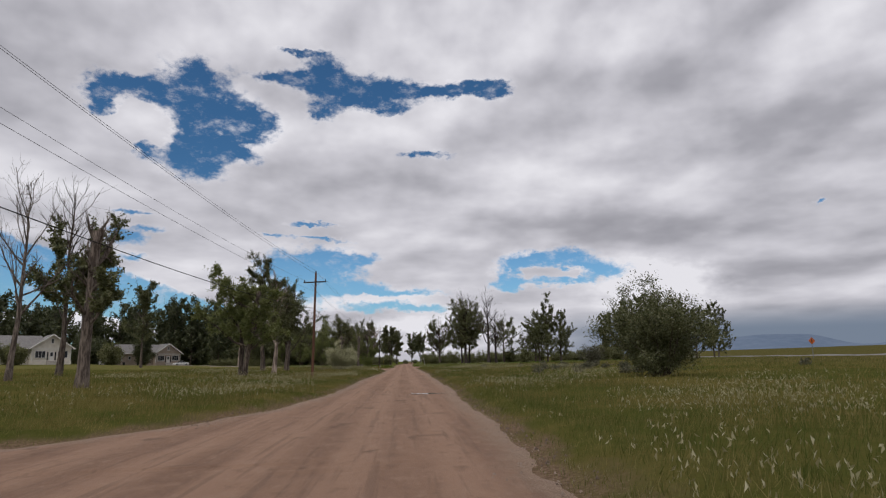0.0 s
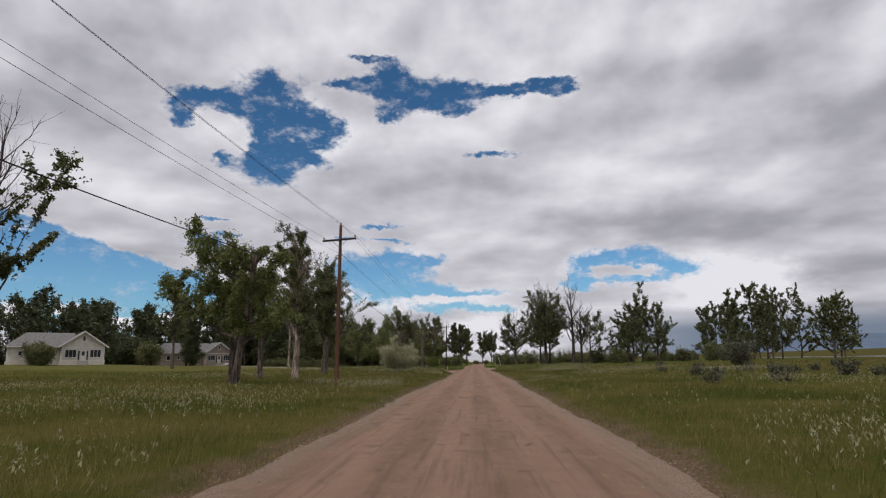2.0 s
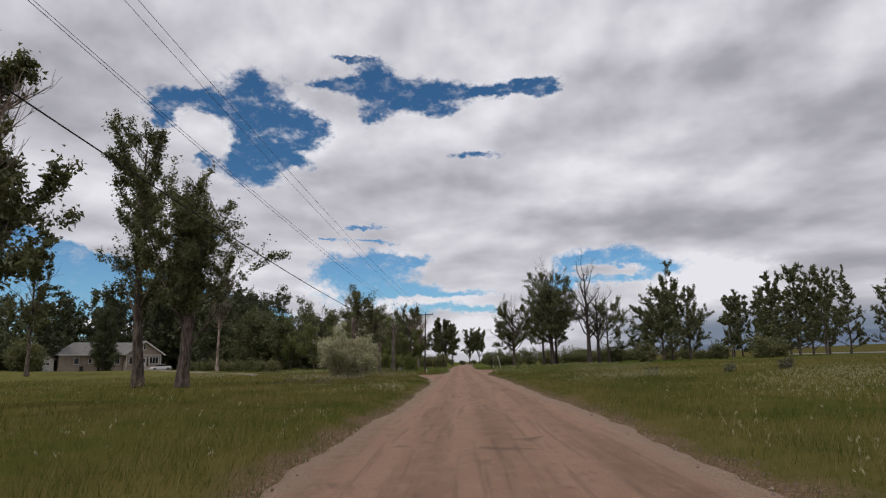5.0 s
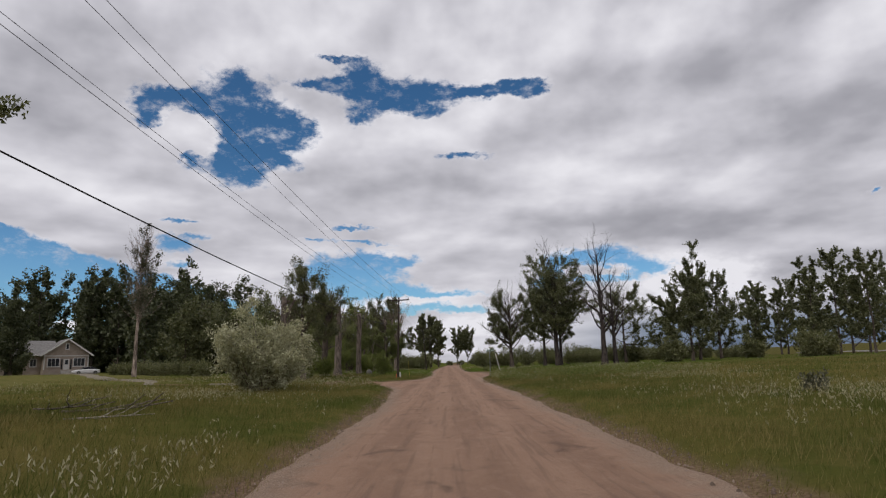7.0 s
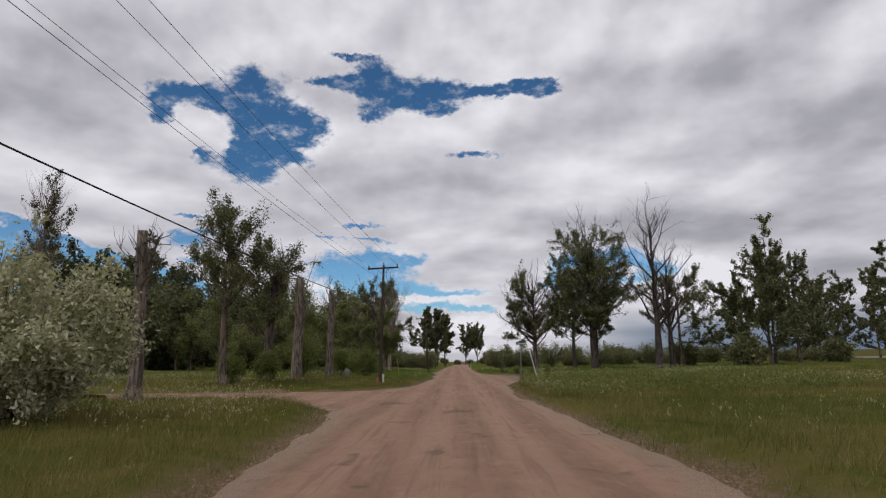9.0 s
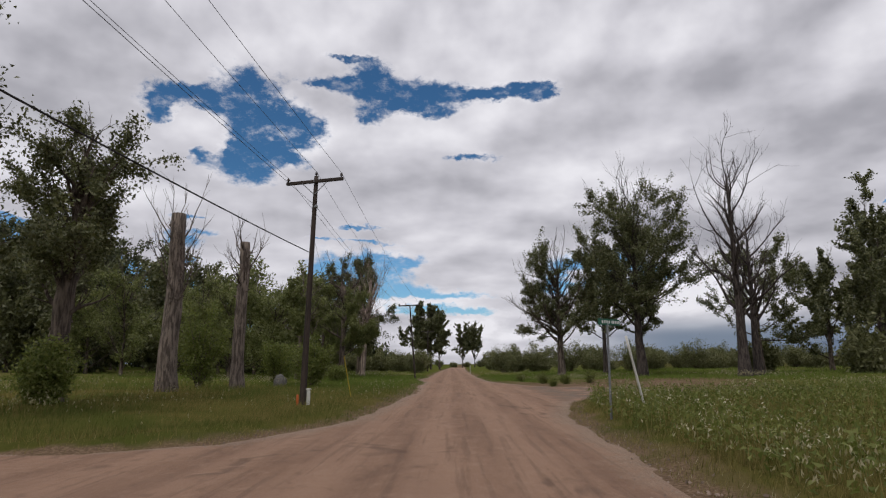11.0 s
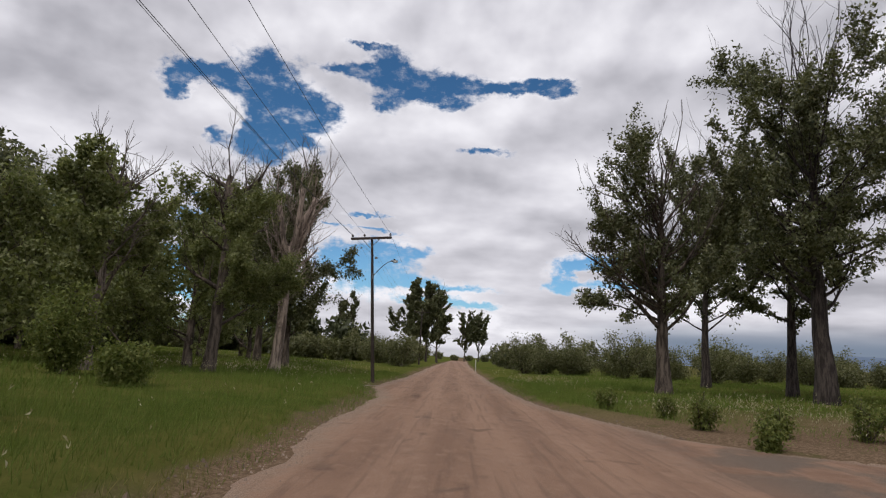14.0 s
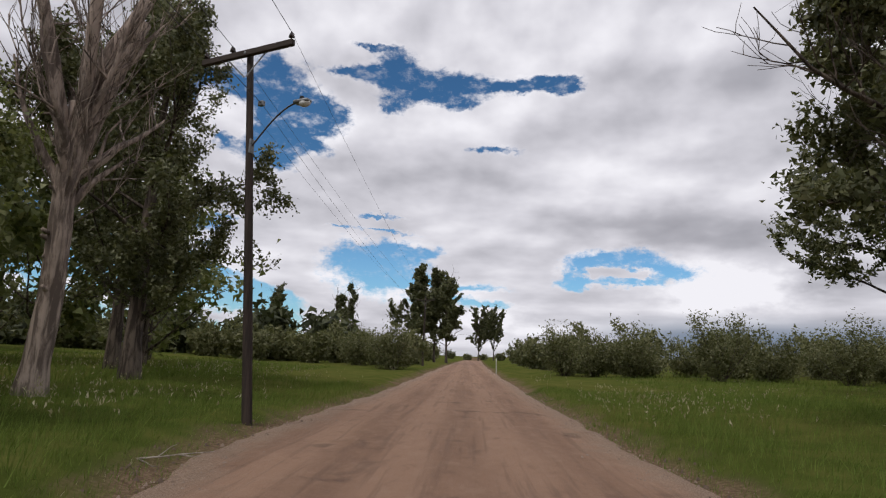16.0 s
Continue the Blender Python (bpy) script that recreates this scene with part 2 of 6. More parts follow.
def bark(name, dark, light, scale=7.0):
    m, n, b = material(name, 0.9)
    p = place(n, (1, 1, 0.16))
    ridges = n.noise(p, scale, 6, 0.65, 0.4)
    patches = n.noise(place(n), 0.8, 3)
    c = n.mix(n.smooth(ridges, 0.41, 0.60), dark, light)
    c = n.mix(n.math("MULTIPLY", n.smooth(patches, 0.5, 0.7), 0.5), c, tuple(v * 0.55 for v in dark))
    n.put(c, b.inputs["Base Color"])
    relief(n, b, ridges, 1.0, 0.09)
    return m


def road_material():
    m, n, b = material("dirt_road", 0.92)
    p = place(n)
    x, y, z = n.xyz(p)
    broad = n.noise(n.vec("MULTIPLY", p, (1.0, 0.14, 1.0)), 0.8, 5, 0.6, 0.2)
    grain = n.noise(p, 26, 5, 0.7)
    grit = n.noise(p, 90, 3, 0.8)
    c = n.mix(n.smooth(broad, 0.34, 0.68), (0.209, 0.120, 0.078), (0.276, 0.164, 0.108))
    # packed wheel tracks along the road
    wobble = n.math("MULTIPLY", n.math("SUBTRACT", n.noise(n.vec("MULTIPLY", p, (0.000, 0.063, 0.000)), 1.0, 3), 0.5), 0.5)
    lane = n.math("ADD", x, wobble)
    lanes = n.math("ABSOLUTE", n.math("SINE", n.math("MULTIPLY", lane, 1.95)))
    c = n.mix(n.math("MULTIPLY", n.smooth(lanes, 0.5, 0.95), 0.55), c, (0.335, 0.205, 0.138))
    damp = n.noise(n.vec("MULTIPLY", p, (1.0, 0.45, 1.0)), 0.9, 5, 0.6, 0.6)
    c = n.mix(n.math("MULTIPLY", n.smooth(damp, 0.57, 0.72), 0.16), c, (0.116, 0.067, 0.045))
    c = n.mix(n.math("MULTIPLY", n.smooth(grain, 0.45, 0.75), 0.3), c, (0.349, 0.243, 0.172))
    c = n.mix(n.math("MULTIPLY", n.smooth(grit, 0.62, 0.72), 0.5), c, (0.417, 0.324, 0.238))
    crust = n.noise(n.vec("MULTIPLY", p, (1.0, 0.55, 1.0)), 3.2, 6, 0.65, 0.3)
    c = n.mix(n.math("MULTIPLY", n.smooth(crust, 0.50, 0.70), 0.45), c, (0.349, 0.230, 0.160))
    c = n.mix(n.math("MULTIPLY", n.smooth(crust, 0.46, 0.30), 0.40), c, (0.141, 0.083, 0.056))
    streak = n.noise(n.vec("MULTIPLY", p, (1.0, 0.035, 1.0)), 5.5, 4, 0.6)
    c = n.mix(n.math("MULTIPLY", n.smooth(streak, 0.51, 0.66), 0.45), c, (0.145, 0.086, 0.058))
    hollow = n.noise(n.vec("MULTIPLY", p, (1.0, 0.7, 1.0)), 0.85, 3, 0.5, 0.8)
    c = n.mix(n.math("MULTIPLY", n.smooth(hollow, 0.62, 0.72), 0.62), c, (0.112, 0.067, 0.046))
    # old asphalt showing in the mouth of the east side road
    old = n.math("MULTIPLY", n.smooth(x, 3.2, 6.0), n.math("MULTIPLY", n.smooth(y, 152.0, 158.0), n.smooth(y, 184.0, 174.0)))
    old = n.math("MULTIPLY", old, n.smooth(n.noise(p, 0.5, 4), 0.40, 0.55))
    c = n.mix(old, c, n.mix(n.smooth(grain, 0.4, 0.65), (0.121, 0.092, 0.071), (0.194, 0.146, 0.111)))
    # loose gravel thrown up along both edges
    rim = n.tree.nodes.new("ShaderNodeAttribute")
    rim.attribute_name = "from_edge"
    heap = n.math("MULTIPLY", n.smooth(n.math("ADD", rim.outputs["Fac"], n.math("MULTIPLY", n.noise(p, 2.2, 5), 1.2)), 1.6, 0.75), 0.8)
    c = n.mix(heap, c, n.mix(n.smooth(n.noise(p, 38, 4, 0.8), 0.38, 0.66), (0.165, 0.113, 0.078), (0.407, 0.306, 0.226)))
    speck = n.noise(p, 55, 2, 0.6)
    c = n.mix(n.math("MULTIPLY", n.smooth(speck, 0.60, 0.70), 0.38), c, (0.446, 0.333, 0.246))
    c = n.mix(n.math("MULTIPLY", n.smooth(speck, 0.38, 0.30), 0.5), c, (0.097, 0.059, 0.039))
    n.put(c, b.inputs["Base Color"])
    relief(n, b, n.math("ADD", n.math("MULTIPLY", grain, 0.8), n.math("ADD", n.math("MULTIPLY", broad, 0.8), n.math("MULTIPLY", speck, 0.6))), 0.9, 0.035)
    return m


def ground_material():
    m, n, b = material("meadow_soil", 1.0)
    b.inputs["Specular IOR Level"].default_value = 0.0
    p = place(n)
    x, y, z = n.xyz(p)
    broad = n.noise(p, 0.10, 4, 0.55, 0.5)
    mid = n.noise(p, 0.9, 5, 0.6)
    fine = n.noise(p, 14, 5, 0.7)
    c = n.mix(n.smooth(broad, 0.36, 0.64), (0.066, 0.076, 0.018), (0.120, 0.100, 0.032))
    c = n.mix(n.math("MULTIPLY", n.smooth(mid, 0.45, 0.7), 0.5), c, (0.155, 0.122, 0.045))
    c = n.mix(n.math("MULTIPLY", n.smooth(fine, 0.45, 0.7), 0.5), c, (0.046, 0.060, 0.013))
    c = n.mix(n.math("MULTIPLY", n.smooth(y, 150.0, 195.0), 0.5), c, n.mix(n.smooth(mid, 0.35, 0.65), (0.055, 0.088, 0.016), (0.100, 0.125, 0.028)))
    # drier pasture far to the east and beyond
    dry = n.math("MULTIPLY", n.smooth(x, 26.0, 70.0), 0.8)
    c = n.mix(dry, c, n.mix(n.smooth(mid, 0.35, 0.65), (0.07, 0.064, 0.022), (0.125, 0.102, 0.044)))
    # bare soil along the shoulders of the road
    off = n.tree.nodes.new("ShaderNodeAttribute")
    off.attribute_name = "from_road"
    ragged = n.math("ADD", off.outputs["Fac"], n.math("MULTIPLY", n.math("SUBTRACT", n.noise(n.vec("MULTIPLY", p, (1.0, 0.35, 1.0)), 1.6, 5), 0.5), 1.8))
    bare = n.smooth(ragged, 1.0, 0.1)
    patch = n.math("MULTIPLY", n.math("MULTIPLY", n.smooth(x, 2.4, 3.6), n.smooth(x, 24.0, 14.0)), n.math("MULTIPLY", n.smooth(y, 168.0, 173.0), n.smooth(y, 190.0, 178.0)))
    bare = n.math("MAXIMUM", n.math("MULTIPLY", bare, 0.9), n.math("MULTIPLY", patch, n.math("MULTIPLY", n.smooth(mid, 0.26, 0.44), 0.9)))
    c = n.mix(n.math("MULTIPLY", bare, 1.0), c, n.mix(n.smooth(fine, 0.4, 0.65), (0.13, 0.085, 0.058), (0.24, 0.165, 0.115)))
    # mown lawn in front of the houses
    lawn = n.math("MULTIPLY", n.smooth(x, -22.0, -32.0), n.math("MULTIPLY", n.smooth(y, 108.0, 122.0), n.smooth(y, 230.0, 205.0)))
    c = n.mix(n.math("MULTIPLY", lawn, 0.85), c, n.mix(n.smooth(mid, 0.35, 0.65), (0.10, 0.105, 0.03), (0.17, 0.15, 0.06)))
    n.put(c, b.inputs["Base Color"])
    relief(n, b, fine, 0.8, 0.06)
    return m


def grass_material():
    """Blades in drifts of fresh green and straw yellow, with a sunlit green painted in up the road."""
    m, n, b = material("meadow_grass", 0.8)
    b.inputs["Specular IOR Level"].default_value = 0.0
    p = place(n)
    g = n.tree.nodes.new("ShaderNodeNewGeometry").outputs["Random Per Island"]
    drift = n.math("ADD", n.math("MULTIPLY", n.noise(p, 0.16, 4, 0.6, 0.6), 0.75), n.math("MULTIPLY", n.noise(p, 0.9, 3), 0.25))
    green = n.mix(g, (0.068, 0.088, 0.023), (0.126, 0.148, 0.046))
    # past y 150 greener blades, with sunlit brightness put into their colour
    green = n.mix(n.smooth(n.xyz(p)[1], 150.0, 185.0), green, n.mix(g, (0.098, 0.145, 0.032), (0.180, 0.235, 0.062)))
    straw = n.mix(g, (0.145, 0.122, 0.040), (0.285, 0.232, 0.105))
    lush = n.math("MULTIPLY", n.smooth(n.xyz(p)[1], 150.0, 190.0), -0.24)
    c = n.mix(n.smooth(n.math("ADD", n.math("ADD", drift, lush), n.math("MULTIPLY", g, 0.12)), 0.46, 0.66), green, straw)
    n.put(c, b.inputs["Base Color"])
    t = n.tree.nodes.new("ShaderNodeBsdfTranslucent")
    n.put(n.mix(1.0, c, (1.0, 1.0, 0.6), "MULTIPLY"), t.inputs[0])
    x = n.tree.nodes.new("ShaderNodeMixShader")
    x.inputs[0].default_value = 0.35
    n.tree.links.new(b.outputs[0], x.inputs[1])
    n.tree.links.new(t.outputs[0], x.inputs[2])
    n.tree.links.new(x.outputs[0], n.tree.nodes["Material Output"].inputs[0])
    return m


M_ROAD, M_GROUND = road_material(), ground_material()
M_GRASS = grass_material()
M_STRAW = leafy("grass_seed", (0.20, 0.175, 0.085), (0.32, 0.29, 0.17), (0.52, 0.49, 0.35), 0.3)
M_LEAF = leafy("poplar_leaves", (0.046, 0.053, 0.020), (0.100, 0.110, 0.042), (0.265, 0.265, 0.150), 0.32, 0.5)
# yellower, brighter poplar leaves: front light on the west trees is in the colour
M_LITLEAF = leafy("lit_poplar_leaves", (0.074, 0.092, 0.028), (0.160, 0.185, 0.060), (0.34, 0.345, 0.17), 0.42, 0.45)
# darker leaf tone, with the shade inside dense foliage put into the colour
M_GROVE = leafy("shade_dark_grove_leaves", (0.028, 0.036, 0.014), (0.058, 0.070, 0.027), (0.150, 0.160, 0.080), 0.25, 0.45)
M_WILLOW = leafy("willow_leaves", (0.072, 0.078, 0.034), (0.150, 0.158, 0.072), (0.29, 0.285, 0.165), 0.40, 0.25)
M_OLIVE = leafy("olive_leaves", (0.23, 0.225, 0.135), (0.44, 0.43, 0.29), (0.60, 0.59, 0.43), 0.32)
M_YOUNG = leafy("young_leaves", (0.070, 0.096, 0.022), (0.145, 0.175, 0.046), (0.25, 0.255, 0.09), 0.38, 0.2)
M_SAGE = leafy("sage_leaves", (0.055, 0.055, 0.035), (0.10, 0.10, 0.065), (0.18, 0.17, 0.12))
M_BARK = bark("poplar_bark", (0.045, 0.034, 0.028), (0.150, 0.119, 0.096))
M_DEAD = bark("dead_bark", (0.072, 0.056, 0.047), (0.225, 0.182, 0.152), 9.0)
M_DARK = bark("dark_dead_bark", (0.028, 0.022, 0.02), (0.085, 0.068, 0.06), 9.0)
M_TWIG = bark("pink_brown_twigs", (0.14, 0.108, 0.09), (0.43, 0.345, 0.29), 6.0)
M_PALE = bark("bleached_wood", (0.22, 0.19, 0.16), (0.42, 0.37, 0.32), 5.0)
M_POLE = plain("creosote_pole", (0.02, 0.016, 0.014), (0.066, 0.048, 0.039), 5, 0.85, stretch=(1, 1, 0.08), bump=0.6)
M_RED = plain("red_brown_pole", (0.065, 0.032, 0.022), (0.17, 0.082, 0.05), 5, 0.85, stretch=(1, 1, 0.08), bump=0.6)
M_ARM = plain("dark_timber", (0.022, 0.017, 0.015), (0.06, 0.045, 0.038), 6, 0.85, stretch=(0.1, 1, 1))
M_DULL = plain("dull_dark_steel", (0.05, 0.05, 0.052), (0.13, 0.13, 0.135), 9, 0.6, 0.6)
M_STEEL = plain("galvanised_steel", (0.16, 0.165, 0.17), (0.33, 0.34, 0.35), 9, 0.5, 0.8)
M_PORCELAIN = plain("brown_porcelain", (0.018, 0.012, 0.01), (0.05, 0.032, 0.026), 5, 0.25)
M_WIRE = plain("weathered_wire", (0.03, 0.03, 0.032), (0.075, 0.075, 0.08), 5, 0.6, 0.3)
M_CABLE = plain("black_cable", (0.012, 0.012, 0.013), (0.03, 0.03, 0.032), 5, 0.7)


# ---- mesh helpers ----
def mesh_object(name, verts, faces, mat, parent=None, label="", smooth=False, mats=None, index=None):
    """One mesh object from arrays: verts (n, 3), faces (m, k) or a list of such arrays."""
    groups = [np.asarray(f, dtype=np.int64) for f in (faces if isinstance(faces, list) else [faces]) if len(f)]
    me = bpy.data.meshes.new(name)
    v = np.asarray(verts, dtype=np.float32)
    me.vertices.add(len(v))
    me.vertices.foreach_set("co", v.ravel())
    sizes = np.concatenate([np.full(len(g), g.shape[1]) for g in groups])
    loops = np.concatenate([g.ravel() for g in groups])
    me.loops.add(len(loops))
    me.loops.foreach_set("vertex_index", loops.astype(np.int32))
    me.polygons.add(len(sizes))
    me.polygons.foreach_set("loop_start", (np.cumsum(sizes) - sizes).astype(np.int32))
    if smooth:
        me.polygons.foreach_set("use_smooth", np.ones(len(sizes), dtype=bool))
    for k in mats or [mat]:
        me.materials.append(k)
    if index is not None:
        me.polygons.foreach_set("material_index", np.asarray(index, dtype=np.int32))
    me.update(calc_edges=True)
    me.validate()
    ob = new(name, me)
    if parent:
        ob.parent = parent
    if label:
        ob["label"] = label
    return ob


def part(name, bm, mat, parent=None, label="", smooth=False):
    """One bmesh as one mesh object under a thing or a part."""
    me = bpy.data.meshes.new(name)
    bm.to_mesh(me)
    bm.free()
    me.materials.append(mat)
    if smooth:
        for f in me.polygons:
            f.use_smooth = True
    ob = new(name, me)
    if parent:
        ob.parent = parent
    if label:
        ob["label"] = label
    return ob


def thing(name, x, y, z, turn, label, category, group="", kind=""):
    ob = new(name)
    ob.matrix_world = pose(x, y, z, 0, 0, turn)
    return tagged(ob, label, category, group, kind)


def box(sx, sy, sz, at=(0, 0, 0), bevel=0.0, bm=None, turn=(0, 0, 0)):
    """A bevelled block: sizes, centre, Euler degrees."""
    b = bm or bmesh.new()
    made = bmesh.ops.create_cube(b, size=1.0, matrix=pose(*at, *turn) @ Matrix.Diagonal((sx, sy, sz, 1)))
    if bevel:
        edges = list({e for v in made["verts"] for e in v.link_edges})
        bmesh.ops.bevel(b, geom=edges, offset=bevel, segments=2, affect="EDGES", profile=0.6)
    return b


def tubes(lines, sides=6):
    """Tapered tubes along lines of points: (points (n, 3), radii (n,)). Returns vertices and faces."""
    vs, quads, base = [], [], 0
    for pts, rad in lines:
        pts, rad = np.asarray(pts, float), np.asarray(rad, float)
        if sides in (4, 7) and rad[0] < 0.03 and len(pts) % 2:
            pts, rad = pts[::2], rad[::2]
        n = len(pts)
        k = sides if rad[0] > 0.12 else 5 if rad[0] > 0.05 else 4 if rad[0] > 0.025 else 3
        d = np.gradient(pts, axis=0)
        d /= np.linalg.norm(d, axis=1)[:, None] + 1e-9
        ref = np.array([0.0, 1.0, 0.0]) if abs(d[0][1]) < 0.8 else np.array([1.0, 0.0, 0.0])
        u = np.cross(d, ref)
        u /= np.linalg.norm(u, axis=1)[:, None] + 1e-9
        v = np.cross(d, u)
        a = np.arange(k) * 2 * math.pi / k
        ring = pts[:, None, :] + rad[:, None, None] * (np.cos(a)[None, :, None] * u[:, None, :] + np.sin(a)[None, :, None] * v[:, None, :])
        vs.append(ring.reshape(-1, 3))
        i = (np.arange(n - 1)[:, None] * k + np.arange(k)[None, :])
        j = (np.arange(n - 1)[:, None] * k + (np.arange(k)[None, :] + 1) % k)
        quads.append(np.stack([i, j, j + k, i + k], -1).reshape(-1, 4) + base)
        if k >= 4 and rad[-1] > 0.02:
            vs.append(pts[-1:] + d[-1:] * rad[-1] * 0.12)
            top = base + (n - 1) * k
            tip = base + n * k
            r = np.arange(k)
            quads.append(np.stack([top + r, top + (r + 1) % k, np.full(k, tip), np.full(k, tip)], -1))
            base += 1
        base += n * k
    v = np.concatenate(vs)
    q = np.concatenate(quads)
    flat = q[:, 2] == q[:, 3]
    return v, [q[~flat], q[flat][:, :3]]


def blades(at, size, rng, aspect=1.6, upright=0.0):
    """Small pointed leaves at the points: vertices (n * 3, 3) and faces."""
    n = len(at)
    a = rng.normal(size=(n, 3))
    a[:, 2] += upright
    a /= np.linalg.norm(a, axis=1)[:, None] + 1e-9
    b = np.cross(a, rng.normal(size=(n, 3)))
    b /= np.linalg.norm(b, axis=1)[:, None] + 1e-9
    s = (size * rng.uniform(0.6, 1.35, n))[:, None]
    verts = np.stack([at - a * s * aspect * 0.5 - b * s * 0.22, at + b * s * 0.62, at + a * s * aspect * 0.5 - b * s * 0.22], 1)
    return verts.reshape(-1, 3), np.arange(n * 3).reshape(-1, 3)


# ---- the lie of the land ----
LEFT = [(-30, -3.6), (-7, -3.8), (-5, -5.5), (-3.5, -9), (-3, -46), (9.5, -46), (10.5, -14), (12.6, -7.8), (16.6, -5.8), (22, -4.5), (32, -3.5), (60, -3.6), (82, -3.1),
        (94, -3.0), (111, -3.1), (118, -3.5), (124, -4.0), (128, -4.6), (131, -6.5), (133, -11), (134, -46), (139.0, -46), (140.2, -14), (141.2, -7.6), (142.8, -5.1), (145.2, -4.2), (148.6, -3.2), (156, -2.7), (171, -2.6),
        (186, -2.7), (192, -3.5), (201, -3.4), (214, -3.0), (420, -3.0)]
RIGHT = [(-30, 2.2), (10, 2.0), (28, 2.3), (40, 2.6), (64, 2.6), (81, 3.0), (96, 2.8), (110, 3.0), (140, 2.5), (150, 3.0), (154, 3.8), (157.5, 4.4), (160, 6.6), (163, 11), (165, 16),
         (166, 46), (172.5, 46), (173.5, 14), (175, 8.5), (178, 5.2), (185, 3.4), (195, 2.7), (215, 2.6), (420, 2.8)]
LY, LX = np.array(LEFT).T
RY, RX = np.array(RIGHT).T


def hash_wave(y, seed):
    return np.sin(y * 0.31 + seed) * 0.07 + np.sin(y * 1.13 + 1.7 * np.sin(y * 0.37 + seed)) * 0.05 + np.sin(y * 3.7 + 2.1 * np.sin(y * 0.71)) * 0.035 + np.sin(y * 8.3 + 2.6 * np.sin(y * 1.9)) * 0.03


def centre(y):
    """The road swings a little to the east far ahead."""
    return 0.00012 * np.maximum(np.asarray(y, float) - 215, 0) ** 2 * np.exp(-np.maximum(np.asarray(y, float) - 215, 0) / 400)


def left_edge(y):
    return np.interp(y, LY, LX) + hash_wave(np.asarray(y, float), 0.4) + centre(y)


def right_edge(y):
    return np.interp(y, RY, RX) + hash_wave(np.asarray(y, float), 2.7) + centre(y)


def swell(x, y):
    return 0.05 * np.sin(x * 0.31 + y * 0.12) + 0.05 * np.sin(y * 0.23 - x * 0.17 + 1.3) + 0.03 * np.sin(x * 0.9 + y * 0.7)


def land(x, y):
    """Height of the ground: level road, low banks, meadow rising gently on both sides, hills far to the east."""
    x, y = np.asarray(x, float), np.asarray(y, float)
    out = np.maximum(left_edge(y) - x, x - right_edge(y))
    bank = np.clip(out / 1.4, 0, 1)
    bank = bank * bank * (3 - 2 * bank)
    rise = np.where(x < 0, 0.0135 * np.clip(-x - 7, 0, 85), 0.020 * np.clip(x - 6, 0, 35) + 0.012 * np.clip(x - 41, 0, 80))
    hill = 0.028 * np.clip(x - 130, 0, 500) + 0.012 * np.clip(x - 630, 0, 1500)
    hill = hill * np.clip((y + 150) / 300, 0, 1)
    ditch = -0.10 * np.exp(-((out - 3.2) / 1.1) ** 2)
    knoll = 0.6 * np.exp(-((x + 82) / 26) ** 2 - ((y - 152) / 24) ** 2)
    return -0.035 + knoll + bank * (0.24 + swell(x, y) + ditch) + rise * np.clip(out / 8, 0, 1) + hill


def sheet(name, xs, ys, z, mat, smooth=True):
    gx, gy = np.meshgrid(xs, ys)
    v = np.stack([gx, gy, z(gx, gy)], -1).reshape(-1, 3)
    c, r = len(xs), len(ys)
    i = (np.arange(r - 1)[:, None] * c + np.arange(c - 1)[None, :]).ravel()
    return mesh_object(name, v, np.stack([i, i + 1, i + c + 1, i + c], -1), mat, smooth=smooth)


def spread(parts):
    return np.unique(np.concatenate([np.arange(a, b, s) for a, b, s in parts]))


gx = spread([(-3000, -400, 200), (-400, -120, 40), (-120, -50, 7), (-50, -14, 2.0), (-14, 14, 0.35), (14, 50, 2.0), (50, 150, 8), (150, 700, 40), (700, 3600, 200)])
gy = spread([(-900, -200, 100), (-200, -30, 10), (-30, 220, 1.0), (220, 430, 4), (430, 1000, 30), (1000, 4000, 250)])
ground = sheet("ground", gx, gy, land, M_GROUND)
qx, qy = np.meshgrid(gx, gy)
ground.data.attributes.new("from_road", "FLOAT", "POINT").data.foreach_set("value", np.maximum(left_edge(qy) - qx, qx - right_edge(qy)).astype(np.float32).ravel())
tagged(ground, "green and straw-coloured meadow ground beside a dirt road", "ground", kind="structure")


